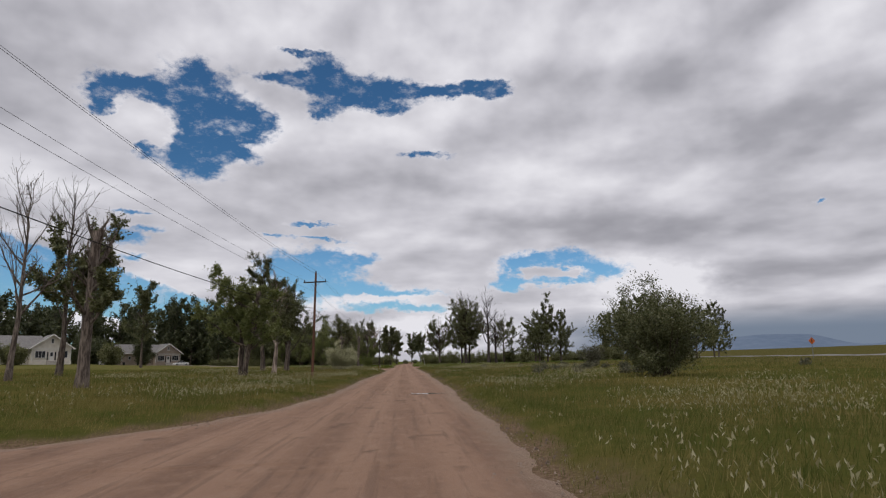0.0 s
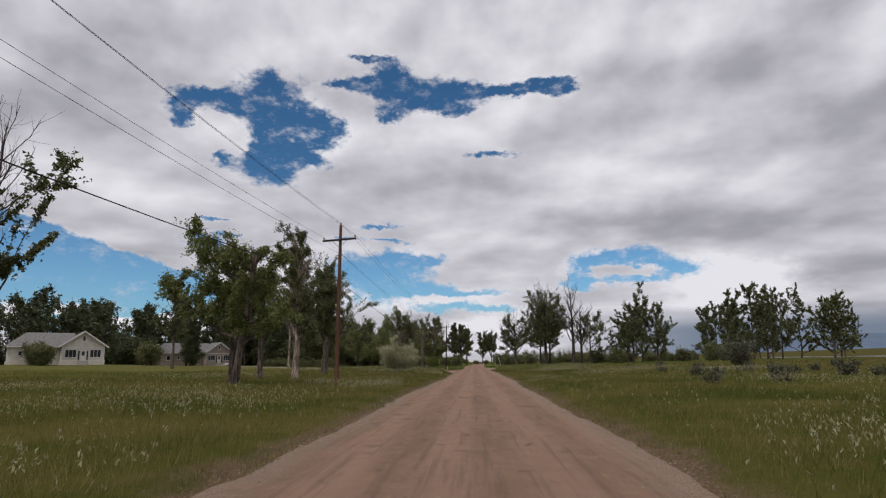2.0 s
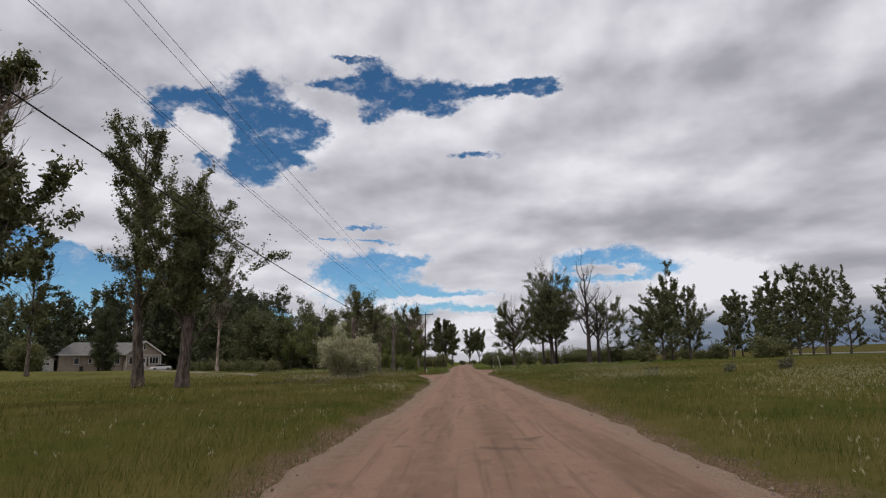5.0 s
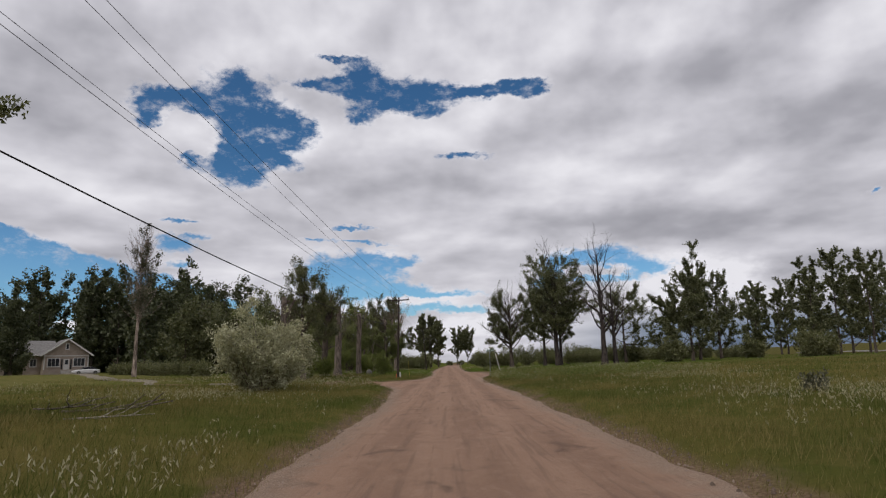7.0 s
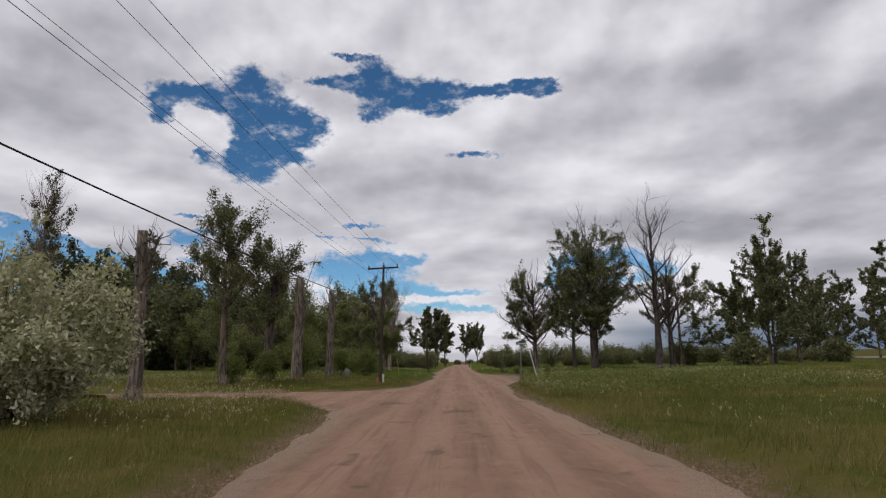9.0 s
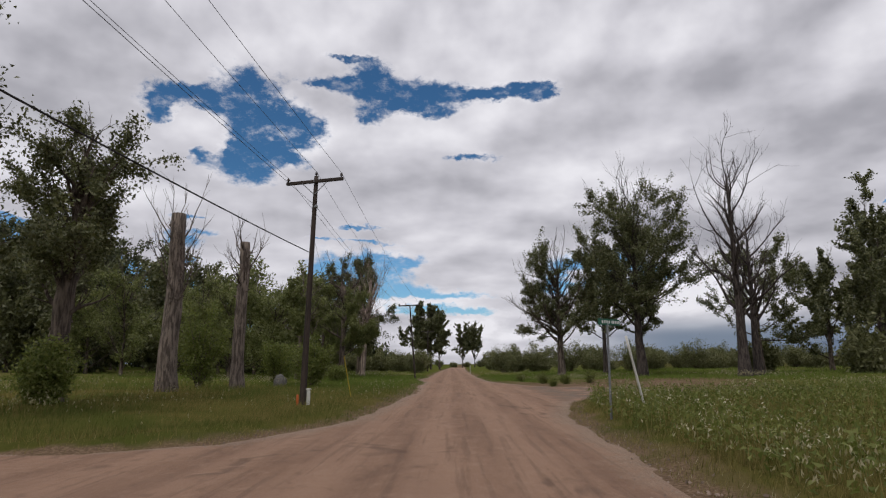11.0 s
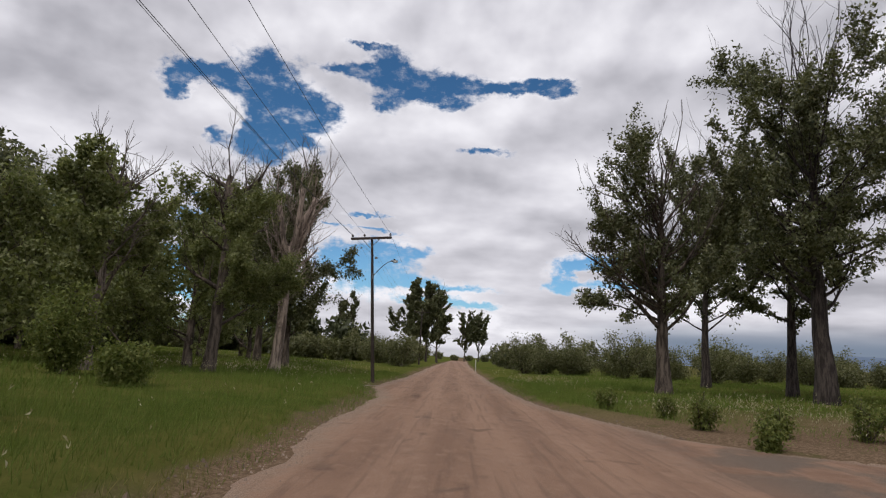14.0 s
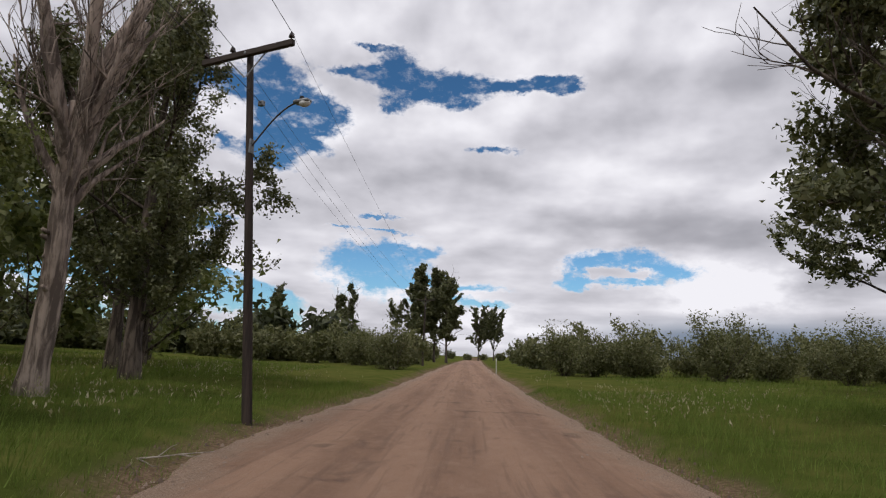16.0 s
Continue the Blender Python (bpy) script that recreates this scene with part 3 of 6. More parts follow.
def road_surface():
    ys = np.arange(-30, 420, 0.45)
    across = np.linspace(0, 1, 41)
    lx, rx = left_edge(ys), right_edge(ys)
    lx, rx = np.maximum(lx, -45) - 0.25, np.minimum(rx, 45) + 0.25
    x = lx[:, None] + (rx - lx)[:, None] * across[None, :]
    y = np.repeat(ys[:, None], len(across), 1)
    rel = x - centre(ys)[:, None]
    ruts = -0.018 * (np.exp(-((rel + 1.25) / 0.28) ** 2) + np.exp(-((rel - 0.55) / 0.28) ** 2) + np.exp(-((rel - 1.9) / 0.25) ** 2))
    rough = 0.008 * np.sin(x * 3.1 + y * 0.8) + 0.006 * np.sin(y * 2.2 - x * 1.7)
    crown = 0.03 * np.clip(1 - (rel / 3.0) ** 2, 0, 1)
    z = ruts + rough + crown + np.where((across == 0) | (across == 1), -0.06, 0.0)[None, :]
    side = np.abs(rel) > 8
    z = np.where(side, np.maximum(z, land(x, y) + 0.05), z)
    v = np.stack([x, y, z], -1).reshape(-1, 3)
    c, r = len(across), len(ys)
    i = (np.arange(r - 1)[:, None] * c + np.arange(c - 1)[None, :]).ravel()
    ob = mesh_object("road", v, np.stack([i, i + 1, i + c + 1, i + c], -1), M_ROAD, smooth=True)
    near = np.minimum(x - lx[:, None], rx[:, None] - x)
    ob.data.attributes.new("from_edge", "FLOAT", "POINT").data.foreach_set("value", near.astype(np.float32).ravel())
    return ob


tagged(road_surface(), "pinkish tan dirt road with packed wheel tracks and gravel edges", "road", kind="structure")


def height_at(x, y):
    return float(land(np.array(x), np.array(y)))


# ---- trees ----
def limb(rng, start, way, length, r0, r1, lift=0.25, kink=0.16, n=6):
    """A bent, tapering branch as points and radii."""
    pts, d = [np.array(start, float)], np.array(way, float) / np.linalg.norm(way)
    for i in range(n):
        d = d + rng.normal(size=3) * kink + np.array([0, 0, lift / n])
        d /= np.linalg.norm(d)
        pts.append(pts[-1] + d * length / n)
    return np.array(pts), r0 + (r1 - r0) * np.linspace(0, 1, n + 1) ** 0.8


def point_on(line, f):
    pts, rad = line
    i = f * (len(pts) - 1)
    k = min(int(i), len(pts) - 2)
    return pts[k] + (pts[k + 1] - pts[k]) * (i - k), rad[k] + (rad[k + 1] - rad[k]) * (i - k), pts[k + 1] - pts[k]


def tree(name, x, y, h, r, label, seed, crown=2.5, first=0.25, limbs=14, leaves=9000, leaf=0.17, stub=0.0, dead=0.0, rise=1.0, lean=(0, 0),
         wood=None, leafmat=None, group="", twigs=6, puff=0.135, suckers=0, trunks=1, low=0.0, top_leaf=1.0, side=(0, 0), reach=1.0, spires=0, bare_side=None, category="tree", arms=(), leaders=(), boughs=()):
    """A tree with a tapered trunk, limbs, twigs and many small leaves. stub: trunk sawn off at this height. dead: share of bare limbs.
    low: height under which no leaf hangs. top_leaf: share of the height up to which limbs carry leaves. side: the crown's pull to one side.
    arms: single bare limbs, as share of the height, azimuth in degrees, length and upward pull.
    leaders: stout sawn-off limbs, as share of the height, azimuth, length, upward pull and thickness.
    boughs: long leafy limbs, as share of the height, azimuth, length, upward pull and thickness."""
    rng = np.random.default_rng(seed)
    base = thing(name, x, y, height_at(x, y) - 0.06, 0, label, category, group)
    lines, spots, boles = [], [], []
    for k in range(trunks):
        off = rng.normal(size=2) * r * 1.6 if trunks > 1 else np.zeros(2)
        top = stub or h * (0.94 if k == 0 else rng.uniform(0.75, 0.92))
        n = 9
        f = np.linspace(0, 1, n + 1)
        bend = np.cumsum(rng.normal(size=(n + 1, 2)) * 0.02 * top / n * 2.2, axis=0)
        pts = np.stack([off[0] * (1 + f * 2.0) + bend[:, 0] + lean[0] * f * top, off[1] * (1 + f) + bend[:, 1] + lean[1] * f * top, f * top], 1)
        rr = 0.76 * r / (trunks ** 0.5)
        rad = rr * (1 - f * (0.26 if stub else 0.86)) * (1 + 0.035 * np.sin(f * 23 + seed)) + rr * 0.32 * np.exp(-f * 20)
        boles.append((pts, rad))
    lines += boles
    starts = []
    for i in range(limbs):
        bole = boles[i % trunks]
        f = first + (1 - first) * ((i + rng.uniform(0, 1)) / limbs)
        f = min(f, 0.985)
        p, pr, _ = point_on(bole, f)
        a = i * 2.4 + rng.uniform(-0.5, 0.5)
        span = 1.22 * crown * (1.25 - 0.5 * (f - first) / (1.001 - first)) * rng.uniform(0.45, 1.2)
        if stub:
            span = max(span, 0.35 * crown)
        wx, wy = math.cos(a) + side[0], math.sin(a) + side[1]
        up = rise * rng.uniform(0.5, 1.6) * (0.6 + 0.9 * f)
        if rng.uniform() < dead * 0.5:
            span *= 1.25
        main = limb(rng, p, (wx, wy, up), span, max(0.022, pr * rng.uniform(0.28, 0.48)), 0.012, lift=0.5, kink=0.13)
        bare = rng.uniform() < dead or p[2] / h > top_leaf
        if bare:
            main = (main[0], main[1] * 1.5 + 0.006)
        starts.append(len(lines))
        lines.append(main)
        for j in range(twigs + (0 if bare else 3)):
            g = rng.uniform(0.22, 0.98)
            q, qr, d = point_on(main, g)
            d = d / np.linalg.norm(d) + rng.normal(size=3) * 0.6 + np.array([0, 0, 0.3])
            twig = limb(rng, q, d, span * rng.uniform(0.25, 0.55), max(0.018 if bare else 0.010, qr * 0.5), 0.008 if bare else 0.005, lift=0.4, kink=0.2, n=4)
            if bare or leaf < 0.2:
                lines.append(twig)
            for _ in range(2):
                q2, qr2, d2 = point_on(twig, rng.uniform(0.2, 0.95))
                spray = limb(rng, q2, d2 / np.linalg.norm(d2) + rng.normal(size=3) * 0.55, span * rng.uniform(0.14, 0.30), 0.011, 0.005, n=3)
                if bare and leaf < 0.2:
                    lines.append(spray)
                elif bare:
                    continue
                else:
                    spots.append((spray[0][0], spray[0][-1]))
            if not bare:
                spots.append((twig[0][1], twig[0][2]))
                spots.append((twig[0][2], twig[0][4]))
        if not bare:
            spots.append((main[0][3], main[0][6]))
            if rng.uniform() < 0.6:
                spots.append((main[0][0], main[0][3]))
    for f, turn, length, up in arms:
        p, pr, _ = point_on(boles[0], f)
        main = limb(rng, p, (math.sin(radians(turn)), math.cos(radians(turn)), up), length, max(0.075, pr * 0.5), 0.018, lift=0.55, kink=0.12, n=8)
        starts.append(len(lines))
        lines.append(main)
        for j in range(9):
            q, qr, d = point_on(main, rng.uniform(0.25, 0.98))
            twig = limb(rng, q, d / np.linalg.norm(d) * 0.8 + rng.normal(size=3) * 0.5 + np.array([0, 0, 0.35]), length * rng.uniform(0.18, 0.42), max(0.018, qr * 0.55), 0.008, lift=0.5, kink=0.18, n=5)
            lines.append(twig)
            for _ in range(3):
                q2, qr2, d2 = point_on(twig, rng.uniform(0.25, 0.95))
                lines.append(limb(rng, q2, d2 / np.linalg.norm(d2) + rng.normal(size=3) * 0.5, length * rng.uniform(0.06, 0.16), max(0.010, qr2 * 0.6), 0.006, lift=0.3, n=3))
    for f, turn, length, up, thick_ in boughs:
        p, pr, _ = point_on(boles[0], f)
        main = limb(rng, p, (math.sin(radians(turn)), math.cos(radians(turn)), up), length, thick_, 0.02, lift=0.35, kink=0.15, n=8)
        starts.append(len(lines))
        lines.append(main)
        for j in range(16):
            g = rng.uniform(0.3, 1.0)
            q, qr, d = point_on(main, g)
            d = d / np.linalg.norm(d) + rng.normal(size=3) * 0.65 + np.array([0, 0, 0.2])
            twig = limb(rng, q, d, length * rng.uniform(0.14, 0.34), max(0.014, qr * 0.45), 0.006, lift=0.4, kink=0.2, n=4)
            lines.append(twig)
            spots.append((twig[0][1], twig[0][4]))
            for _ in range(3):
                q2, qr2, d2 = point_on(twig, rng.uniform(0.2, 0.95))
                spray = limb(rng, q2, d2 / np.linalg.norm(d2) + rng.normal(size=3) * 0.6, length * rng.uniform(0.08, 0.18), 0.011, 0.005, n=3)
                spots.append((spray[0][0], spray[0][-1]))
    for f, turn, length, up, thick_ in leaders:
        p, pr, _ = point_on(boles[0], f)
        pts, _ = limb(rng, p, (math.sin(radians(turn)), math.cos(radians(turn)), up), length, 1, 1, lift=0.5, kink=0.06, n=7)
        boles.append((pts, thick_ * (1 - 0.22 * np.linspace(0, 1, 8)) * (1 + 0.05 * rng.normal(size=8))))
    for i in range(suckers):
        p, pr, _ = point_on(boles[i % len(boles)], rng.uniform(0.5, 0.97) if stub else rng.uniform(0.42, 1.0))
        a = rng.uniform(0, 6.28)
        if stub:
            p = p + np.array([math.cos(a), math.sin(a), 0]) * pr * 0.85
        main = limb(rng, p, (math.cos(a) * 0.9, math.sin(a) * 0.9, rng.uniform(0.25, 1.0) * reach), crown * reach * rng.uniform(0.5, 1.2), rng.uniform(0.028, 0.06) * (0.48 if leaders else 1.0), 0.006, lift=1.1, kink=0.16)
        starts.append(len(lines))
        lines.append(main)
        for j in range(6):
            q, qr, d = point_on(main, rng.uniform(0.2, 0.95))
            lines.append(limb(rng, q, d / np.linalg.norm(d) + rng.normal(size=3) * 0.45 + np.array([0, 0, 0.25]), crown * rng.uniform(0.2, 0.55), max(qr * 0.6, 0.011), 0.006, lift=0.6, n=4))
    if stub:
        for i in range(9):
            p, pr, _ = point_on(boles[i % trunks], rng.uniform(0.3, 0.98))
            a = rng.uniform(0, 6.28)
            starts.append(len(lines))
            lines.append(limb(rng, p, (math.cos(a), math.sin(a), 0.5), pr + rng.uniform(0.06, 0.22), rng.uniform(0.06, 0.11), 0.05, lift=0.1, n=3))
    for i in range(spires):
        p, pr, _ = point_on(boles[i % trunks], rng.uniform(0.55, 0.98))
        a = rng.uniform(0, 6.28)
        out = rng.uniform(0.2, 0.8)
        main = limb(rng, p, (math.cos(a) * out, math.sin(a) * out, rng.uniform(0.9, 1.5)), crown * rng.uniform(0.9, 1.7), rng.uniform(0.035, 0.07), 0.012, lift=0.7, kink=0.16)
        starts.append(len(lines))
        lines.append(main)
        for j in range(7):
            q, qr, d = point_on(main, rng.uniform(0.3, 0.97))
            lines.append(limb(rng, q, d / np.linalg.norm(d) + rng.normal(size=3) * 0.4, crown * rng.uniform(0.18, 0.42), max(qr * 0.6, 0.014), 0.008, lift=0.6, n=4))
    v, f = tubes(boles, 11)
    mesh_object("trunk", v, f, wood or M_BARK, base, smooth=True)
    rest = lines[trunks:]
    starts = [i for i in starts if i < len(lines)]
    near = leaf < 0.18
    for a, b in (zip(starts, starts[1:] + [len(lines)]) if near else [(trunks, len(lines))] if rest else []):
        v, f = tubes(lines[a:b], 7 if near else 4)
        mesh_object("limb", v, f, wood or M_BARK, base, smooth=True)
    spots = [s for s in spots if min(s[0][2], s[1][2]) > low and (bare_side is None or s[0][0] > bare_side + rng.normal() * 0.5)]
    if leaves and spots:
        s = np.array(spots)
        reach = np.linalg.norm(s[:, 1] - s[:, 0], axis=1) * (0.06 + rng.uniform(0, 1, len(s)) ** 3.2)
        pick = rng.choice(len(s), leaves, p=reach / reach.sum())
        at = s[pick, 0] + (s[pick, 1] - s[pick, 0]) * rng.uniform(0, 1.08, leaves)[:, None]
        at = at + rng.normal(size=(leaves, 3)) * puff
        v, f = blades(at, leaf, rng, 1.45)
        mesh_object("crown", v, f, leafmat or M_LEAF, base)
    return base


def shrub(name, x, y, h, w, label, seed, leaves=6000, leaf=0.11, mat=None, stems=26, group="", wood=None, low=0.12, puff=0.30, category="bush", upright=0.9, depth=None):
    """A many-stemmed bush: stems fan out of the ground, leaves along their upper parts."""
    rng = np.random.default_rng(seed)
    base = thing(name, x, y, height_at(x, y) - 0.05, 0, label, category, group)
    lines, spots = [], []
    for i in range(stems):
        a = i * 2.4 + rng.uniform(-0.4, 0.4)
        reach = math.sqrt((i + 0.5) / stems)
        length = h * (1.08 - 0.28 * reach) * rng.uniform(0.62, 1.12)
        tilt = reach * w / h / upright
        dv = (depth or w) / w
        main = limb(rng, (math.cos(a) * 0.12 * w * reach, math.sin(a) * 0.12 * w * reach, 0), (math.cos(a) * tilt, math.sin(a) * tilt * dv, 1.0), length,
                    rng.uniform(0.022, 0.05) * (h / 4) ** 0.5, 0.006, lift=0.05, kink=0.11, n=6)
        lines.append(main)
        for j in range(6):
            q, qr, d = point_on(main, rng.uniform(max(low, 0.15), 0.97))
            tw = limb(rng, q, d / np.linalg.norm(d) * 0.7 + rng.normal(size=3) * 0.6, h * rng.uniform(0.1, 0.22), max(0.006, qr * 0.5), 0.003, lift=0.3, n=3)
            if leaf < 0.095 or (leaves < 1200 and leaf < 0.3):
                lines.append(tw)
            spots += [tw[0][-1], tw[0][2], q]
        spots += [main[0][-1], main[0][-2]]
    v, f = tubes(lines, 4)
    mesh_object("stem", v, f, wood or M_BARK, base, smooth=True)
    s = np.array([p for p in spots if p[2] > low * h])
    heavy = 0.05 + rng.uniform(0, 1, len(s)) ** 2
    at = s[rng.choice(len(s), leaves, p=heavy / heavy.sum())] + rng.normal(size=(leaves, 3)) * puff
    at[:, 2] = np.maximum(at[:, 2], 0.08)
    v, f = blades(at, leaf, rng, 1.9)
    mesh_object("foliage", v, f, mat or M_WILLOW, base)
    return base


POPLAR = "tall poplar with dark green leaves and grey furrowed trunk"
ROWS_L = "poplars along the west verge"
# west side, one after another along the road
tree("poplar_tree", -18.1, 37.4, 11, 0.43, "broken-topped poplar trunk with leafy lower branches in the meadow", 11, crown=2.1, first=0.33, limbs=14, leaves=11000, leaf=0.125, stub=9.0, dead=0.35, suckers=9, group=ROWS_L, low=3.2, top_leaf=0.6, wood=M_DEAD)
tree("poplar_tree", -34.3, 66.2, 19, 0.40, "half-dead poplar with bare upper branches", 12, crown=3.4, first=0.25, limbs=20, leaves=9000, leaf=0.22, dead=0.25, top_leaf=0.6, group=ROWS_L, suckers=6, spires=8)
tree("poplar_tree", -29.5, 50.0, 15, 0.30, "bare dead poplar in the meadow", 13, crown=3.4, first=0.3, limbs=16, leaves=0, dead=1.0, wood=M_DEAD, group=ROWS_L, suckers=6)
tree("poplar_tree", -16.4, 66.3, 12.5, 0.46, "stout leafy poplar with a forked trunk in the meadow", 14, crown=2.5, first=0.26, limbs=16, leaves=40000, leaf=0.115, rise=0.4, dead=0.08, group=ROWS_L, side=(0.1, -0.1), low=1.9, trunks=2, lean=(0.02, 0), stub=8.4, suckers=0, puff=0.13, leafmat=M_LITLEAF,
     boughs=((0.34, 272, 6.0, 0.32, 0.15), (0.46, 264, 5.4, 0.7, 0.13), (0.74, 285, 5.7, 1.5, 0.17), (0.64, 268, 5.6, 1.5, 0.13), (0.72, 92, 3.0, 0.55, 0.12), (0.45, 98, 3.6, 0.25, 0.1), (0.9, 40, 1.6, 1.0, 0.1), (0.55, 5, 3.6, 0.5, 0.12), (0.5, 185, 3.0, 0.5, 0.1)))
tree("poplar_tree", -19.5, 81, 8.8, 0.33, "short leafy poplar with a sawn-off top", 15, crown=1.9, first=0.32, limbs=16, leaves=14000, leaf=0.12, stub=8.0, dead=0.15, group=ROWS_L, low=2.4, spires=4)
tree("poplar_tree", -15.4, 77.5, 11, 0.36, "half-dead poplar with bare grey twigs at the top", 16, crown=2.0, first=0.3, limbs=18, leaves=10000, leaf=0.13, dead=0.4, top_leaf=0.95, group=ROWS_L, wood=M_TWIG, suckers=22, low=2.2, spires=16)
tree("poplar_tree", -21.8, 100.5, 17, 0.46, POPLAR, 17, crown=3.0, first=0.22, limbs=22, leaves=22000, leaf=0.13, dead=0.22, group=ROWS_L, low=2.8, rise=1.3)
tree("poplar_tree", -17.6, 97.8, 15, 0.47, "leafy poplar with a sawn-off main trunk and tall side limbs", 18, crown=3.9, first=0.24, limbs=26, leaves=50000, leaf=0.115, stub=9.6, rise=2.8, dead=0.1, group=ROWS_L, low=3.6, suckers=3, side=(-0.15, 0))
tree("poplar_tree", -42.8, 169.5, 19, 0.36, "bare dead poplar with fine upswept twigs on the lawn", 19, crown=3.0, first=0.36, limbs=22, leaves=5000, leaf=0.16, dead=0.5, wood=M_TWIG, suckers=90, group=ROWS_L, rise=1.5, reach=1.3, leafmat=M_SAGE)
tree("poplar_tree", -12.7, 130.6, 8.5, 0.36, "sawn-off dead poplar trunk with a few bare shoots", 20, crown=1.8, first=0.5, limbs=1, leaves=0, stub=6.6, dead=1.0, wood=M_DEAD, suckers=8, group=ROWS_L)
tree("poplar_tree", -14.4, 144.6, 10.2, 0.33, "thin leafy poplar with an open crown", 21, crown=2.6, first=0.36, limbs=20, leaves=26000, leaf=0.085, dead=0.2, group=ROWS_L, low=3.0, rise=0.55)
tree("poplar_tree", -13.6, 151.0, 12.0, 0.44, "leafy poplar with a scarred bleached trunk", 22, crown=2.3, first=0.36, limbs=22, leaves=26000, leaf=0.09, stub=7.4, dead=0.3, group=ROWS_L, low=4.0, rise=1.0, suckers=4, side=(0, 0), lean=(0.035, 0))
tree("poplar_tree", -13.6, 159.4, 12.5, 0.58, "tall sawn-off dead trunk with bare shoots", 23, crown=2.4, first=0.42, limbs=0, leaves=0, stub=8.4, dead=1.0, wood=M_DEAD, suckers=20, group=ROWS_L, rise=1.2, reach=1.15)
tree("poplar_tree", -11.6, 163.1, 11.0, 0.45, "slim sawn-off dead trunk with bare shoots", 24, crown=2.0, first=0.5, limbs=0, leaves=0, stub=7.8, dead=1.0, wood=M_DEAD, suckers=11, group=ROWS_L, rise=1.2, reach=1.1)
tree("poplar_tree", -14.0, 186.5, 8.0, 0.30, "half-dead poplar with twiggy top", 25, crown=2.3, first=0.3, limbs=16, leaves=26000, leaf=0.12, dead=0.45, top_leaf=0.7, group=ROWS_L, suckers=6, wood=M_DEAD, rise=0.6, spires=4, leafmat=M_LITLEAF)
tree("poplar_tree", -10.9, 191.0, 10.6, 0.36, "sawn-off poplar with leaves low on the trunk", 26, crown=2.4, first=0.22, limbs=15, leaves=44000, leaf=0.078, stub=8.8, dead=0.2, group=ROWS_L, low=2.2, suckers=12, top_leaf=0.5, rise=0.15, spires=6, leaders=((0.8, 280, 2.2, 3.0, 0.17),), leafmat=M_LITLEAF)
tree("poplar_tree", -9.9, 197.4, 14.2, 0.40, "dead poplar bristling with fine pinkish twigs", 27, crown=2.9, first=0.6, limbs=10, leaves=6000, leaf=0.09, stub=7.0, dead=0.7, wood=M_TWIG, suckers=34, group=ROWS_L, rise=0.9, low=2.5, top_leaf=0.9, reach=1.25, spires=11, lean=(0.05, 0), leaders=((0.72, 20, 4.8, 2.8, 0.19), (0.78, 250, 4.2, 3.2, 0.17), (0.85, 120, 4.4, 2.6, 0.18), (0.97, 60, 3.4, 3.5, 0.2)))
tree("poplar_tree", -13.4, 194.2, 8.8, 0.3, "leafy young poplar behind the sawn-off trunks", 30, crown=2.5, first=0.1, limbs=22, leaves=24000, leaf=0.115, dead=0.1, group=ROWS_L, rise=0.5, spires=6, leafmat=M_LITLEAF)
tree("poplar_tree", -11.0, 204.0, 13.5, 0.4, "dense dark leafy poplar beside the road", 28, crown=2.6, first=0.14, limbs=26, leaves=42000, leaf=0.115, dead=0.05, group=ROWS_L, rise=0.5, spires=6, puff=0.16, leafmat=M_LEAF)
tree("poplar_tree", -14.2, 208.5, 13, 0.36, POPLAR, 29, crown=2.9, first=0.16, limbs=22, leaves=22000, leaf=0.115, group=ROWS_L, rise=0.8, spires=8, leafmat=M_LEAF)

# east side
ROWS_R = "poplars on the east side"
tree("poplar_tree", 10.9, 195.6, 11.6, 0.5, "poplar with bare outer limbs and dark leaves", 41, crown=3.8, first=0.28, limbs=36, leaves=40000, leaf=0.12, dead=0.35, group=ROWS_R, low=1.7, suckers=20, rise=0.6, side=(-0.22, 0), spires=10, bare_side=-3.9, boughs=((0.34, 258, 4.0, 0.3, 0.08), (0.50, 264, 4.4, 0.6, 0.08), (0.66, 268, 4.2, 0.8, 0.07)), arms=((0.30, 268, 6.0, 0.5), (0.45, 262, 6.4, 0.6), (0.58, 280, 6.0, 0.8), (0.68, 255, 5.2, 1.1), (0.40, 240, 5.2, 0.4), (0.8, 275, 4.6, 1.6), (0.7, 300, 5.0, 1.0), (0.88, 230, 4.2, 1.8)), wood=M_BARK)
tree("poplar_tree", 19.0, 211.0, 13.5, 0.44, "open-crowned poplar with dark branches", 42, crown=5.0, first=0.3, limbs=26, leaves=32000, leaf=0.175, dead=0.15, group=ROWS_R, low=2.8, spires=16, wood=M_DARK, rise=0.6)
tree("poplar_tree", 18.9, 195.2, 17.0, 0.66, "broad leafy poplar with a thick dark trunk", 43, crown=5.2, first=0.28, limbs=36, leaves=48000, leaf=0.145, dead=0.1, group=ROWS_R, low=1.8, rise=0.42, suckers=6, spires=30, puff=0.17, wood=M_DARK)
tree("poplar_tree", 20.4, 201.5, 15.5, 0.42, "leafy poplar with a dark slim trunk", 44, crown=4.0, first=0.26, limbs=24, leaves=20000, leaf=0.165, dead=0.2, group=ROWS_R, low=2.0, spires=8, wood=M_DARK, rise=0.6)
tree("poplar_tree", 24.5, 184.8, 19, 0.62, "tall bare dead tree with upswept limbs", 45, crown=3.9, first=0.26, limbs=26, leaves=0, dead=1.0, wood=M_DARK, group=ROWS_R, suckers=6, rise=0.85, twigs=8)
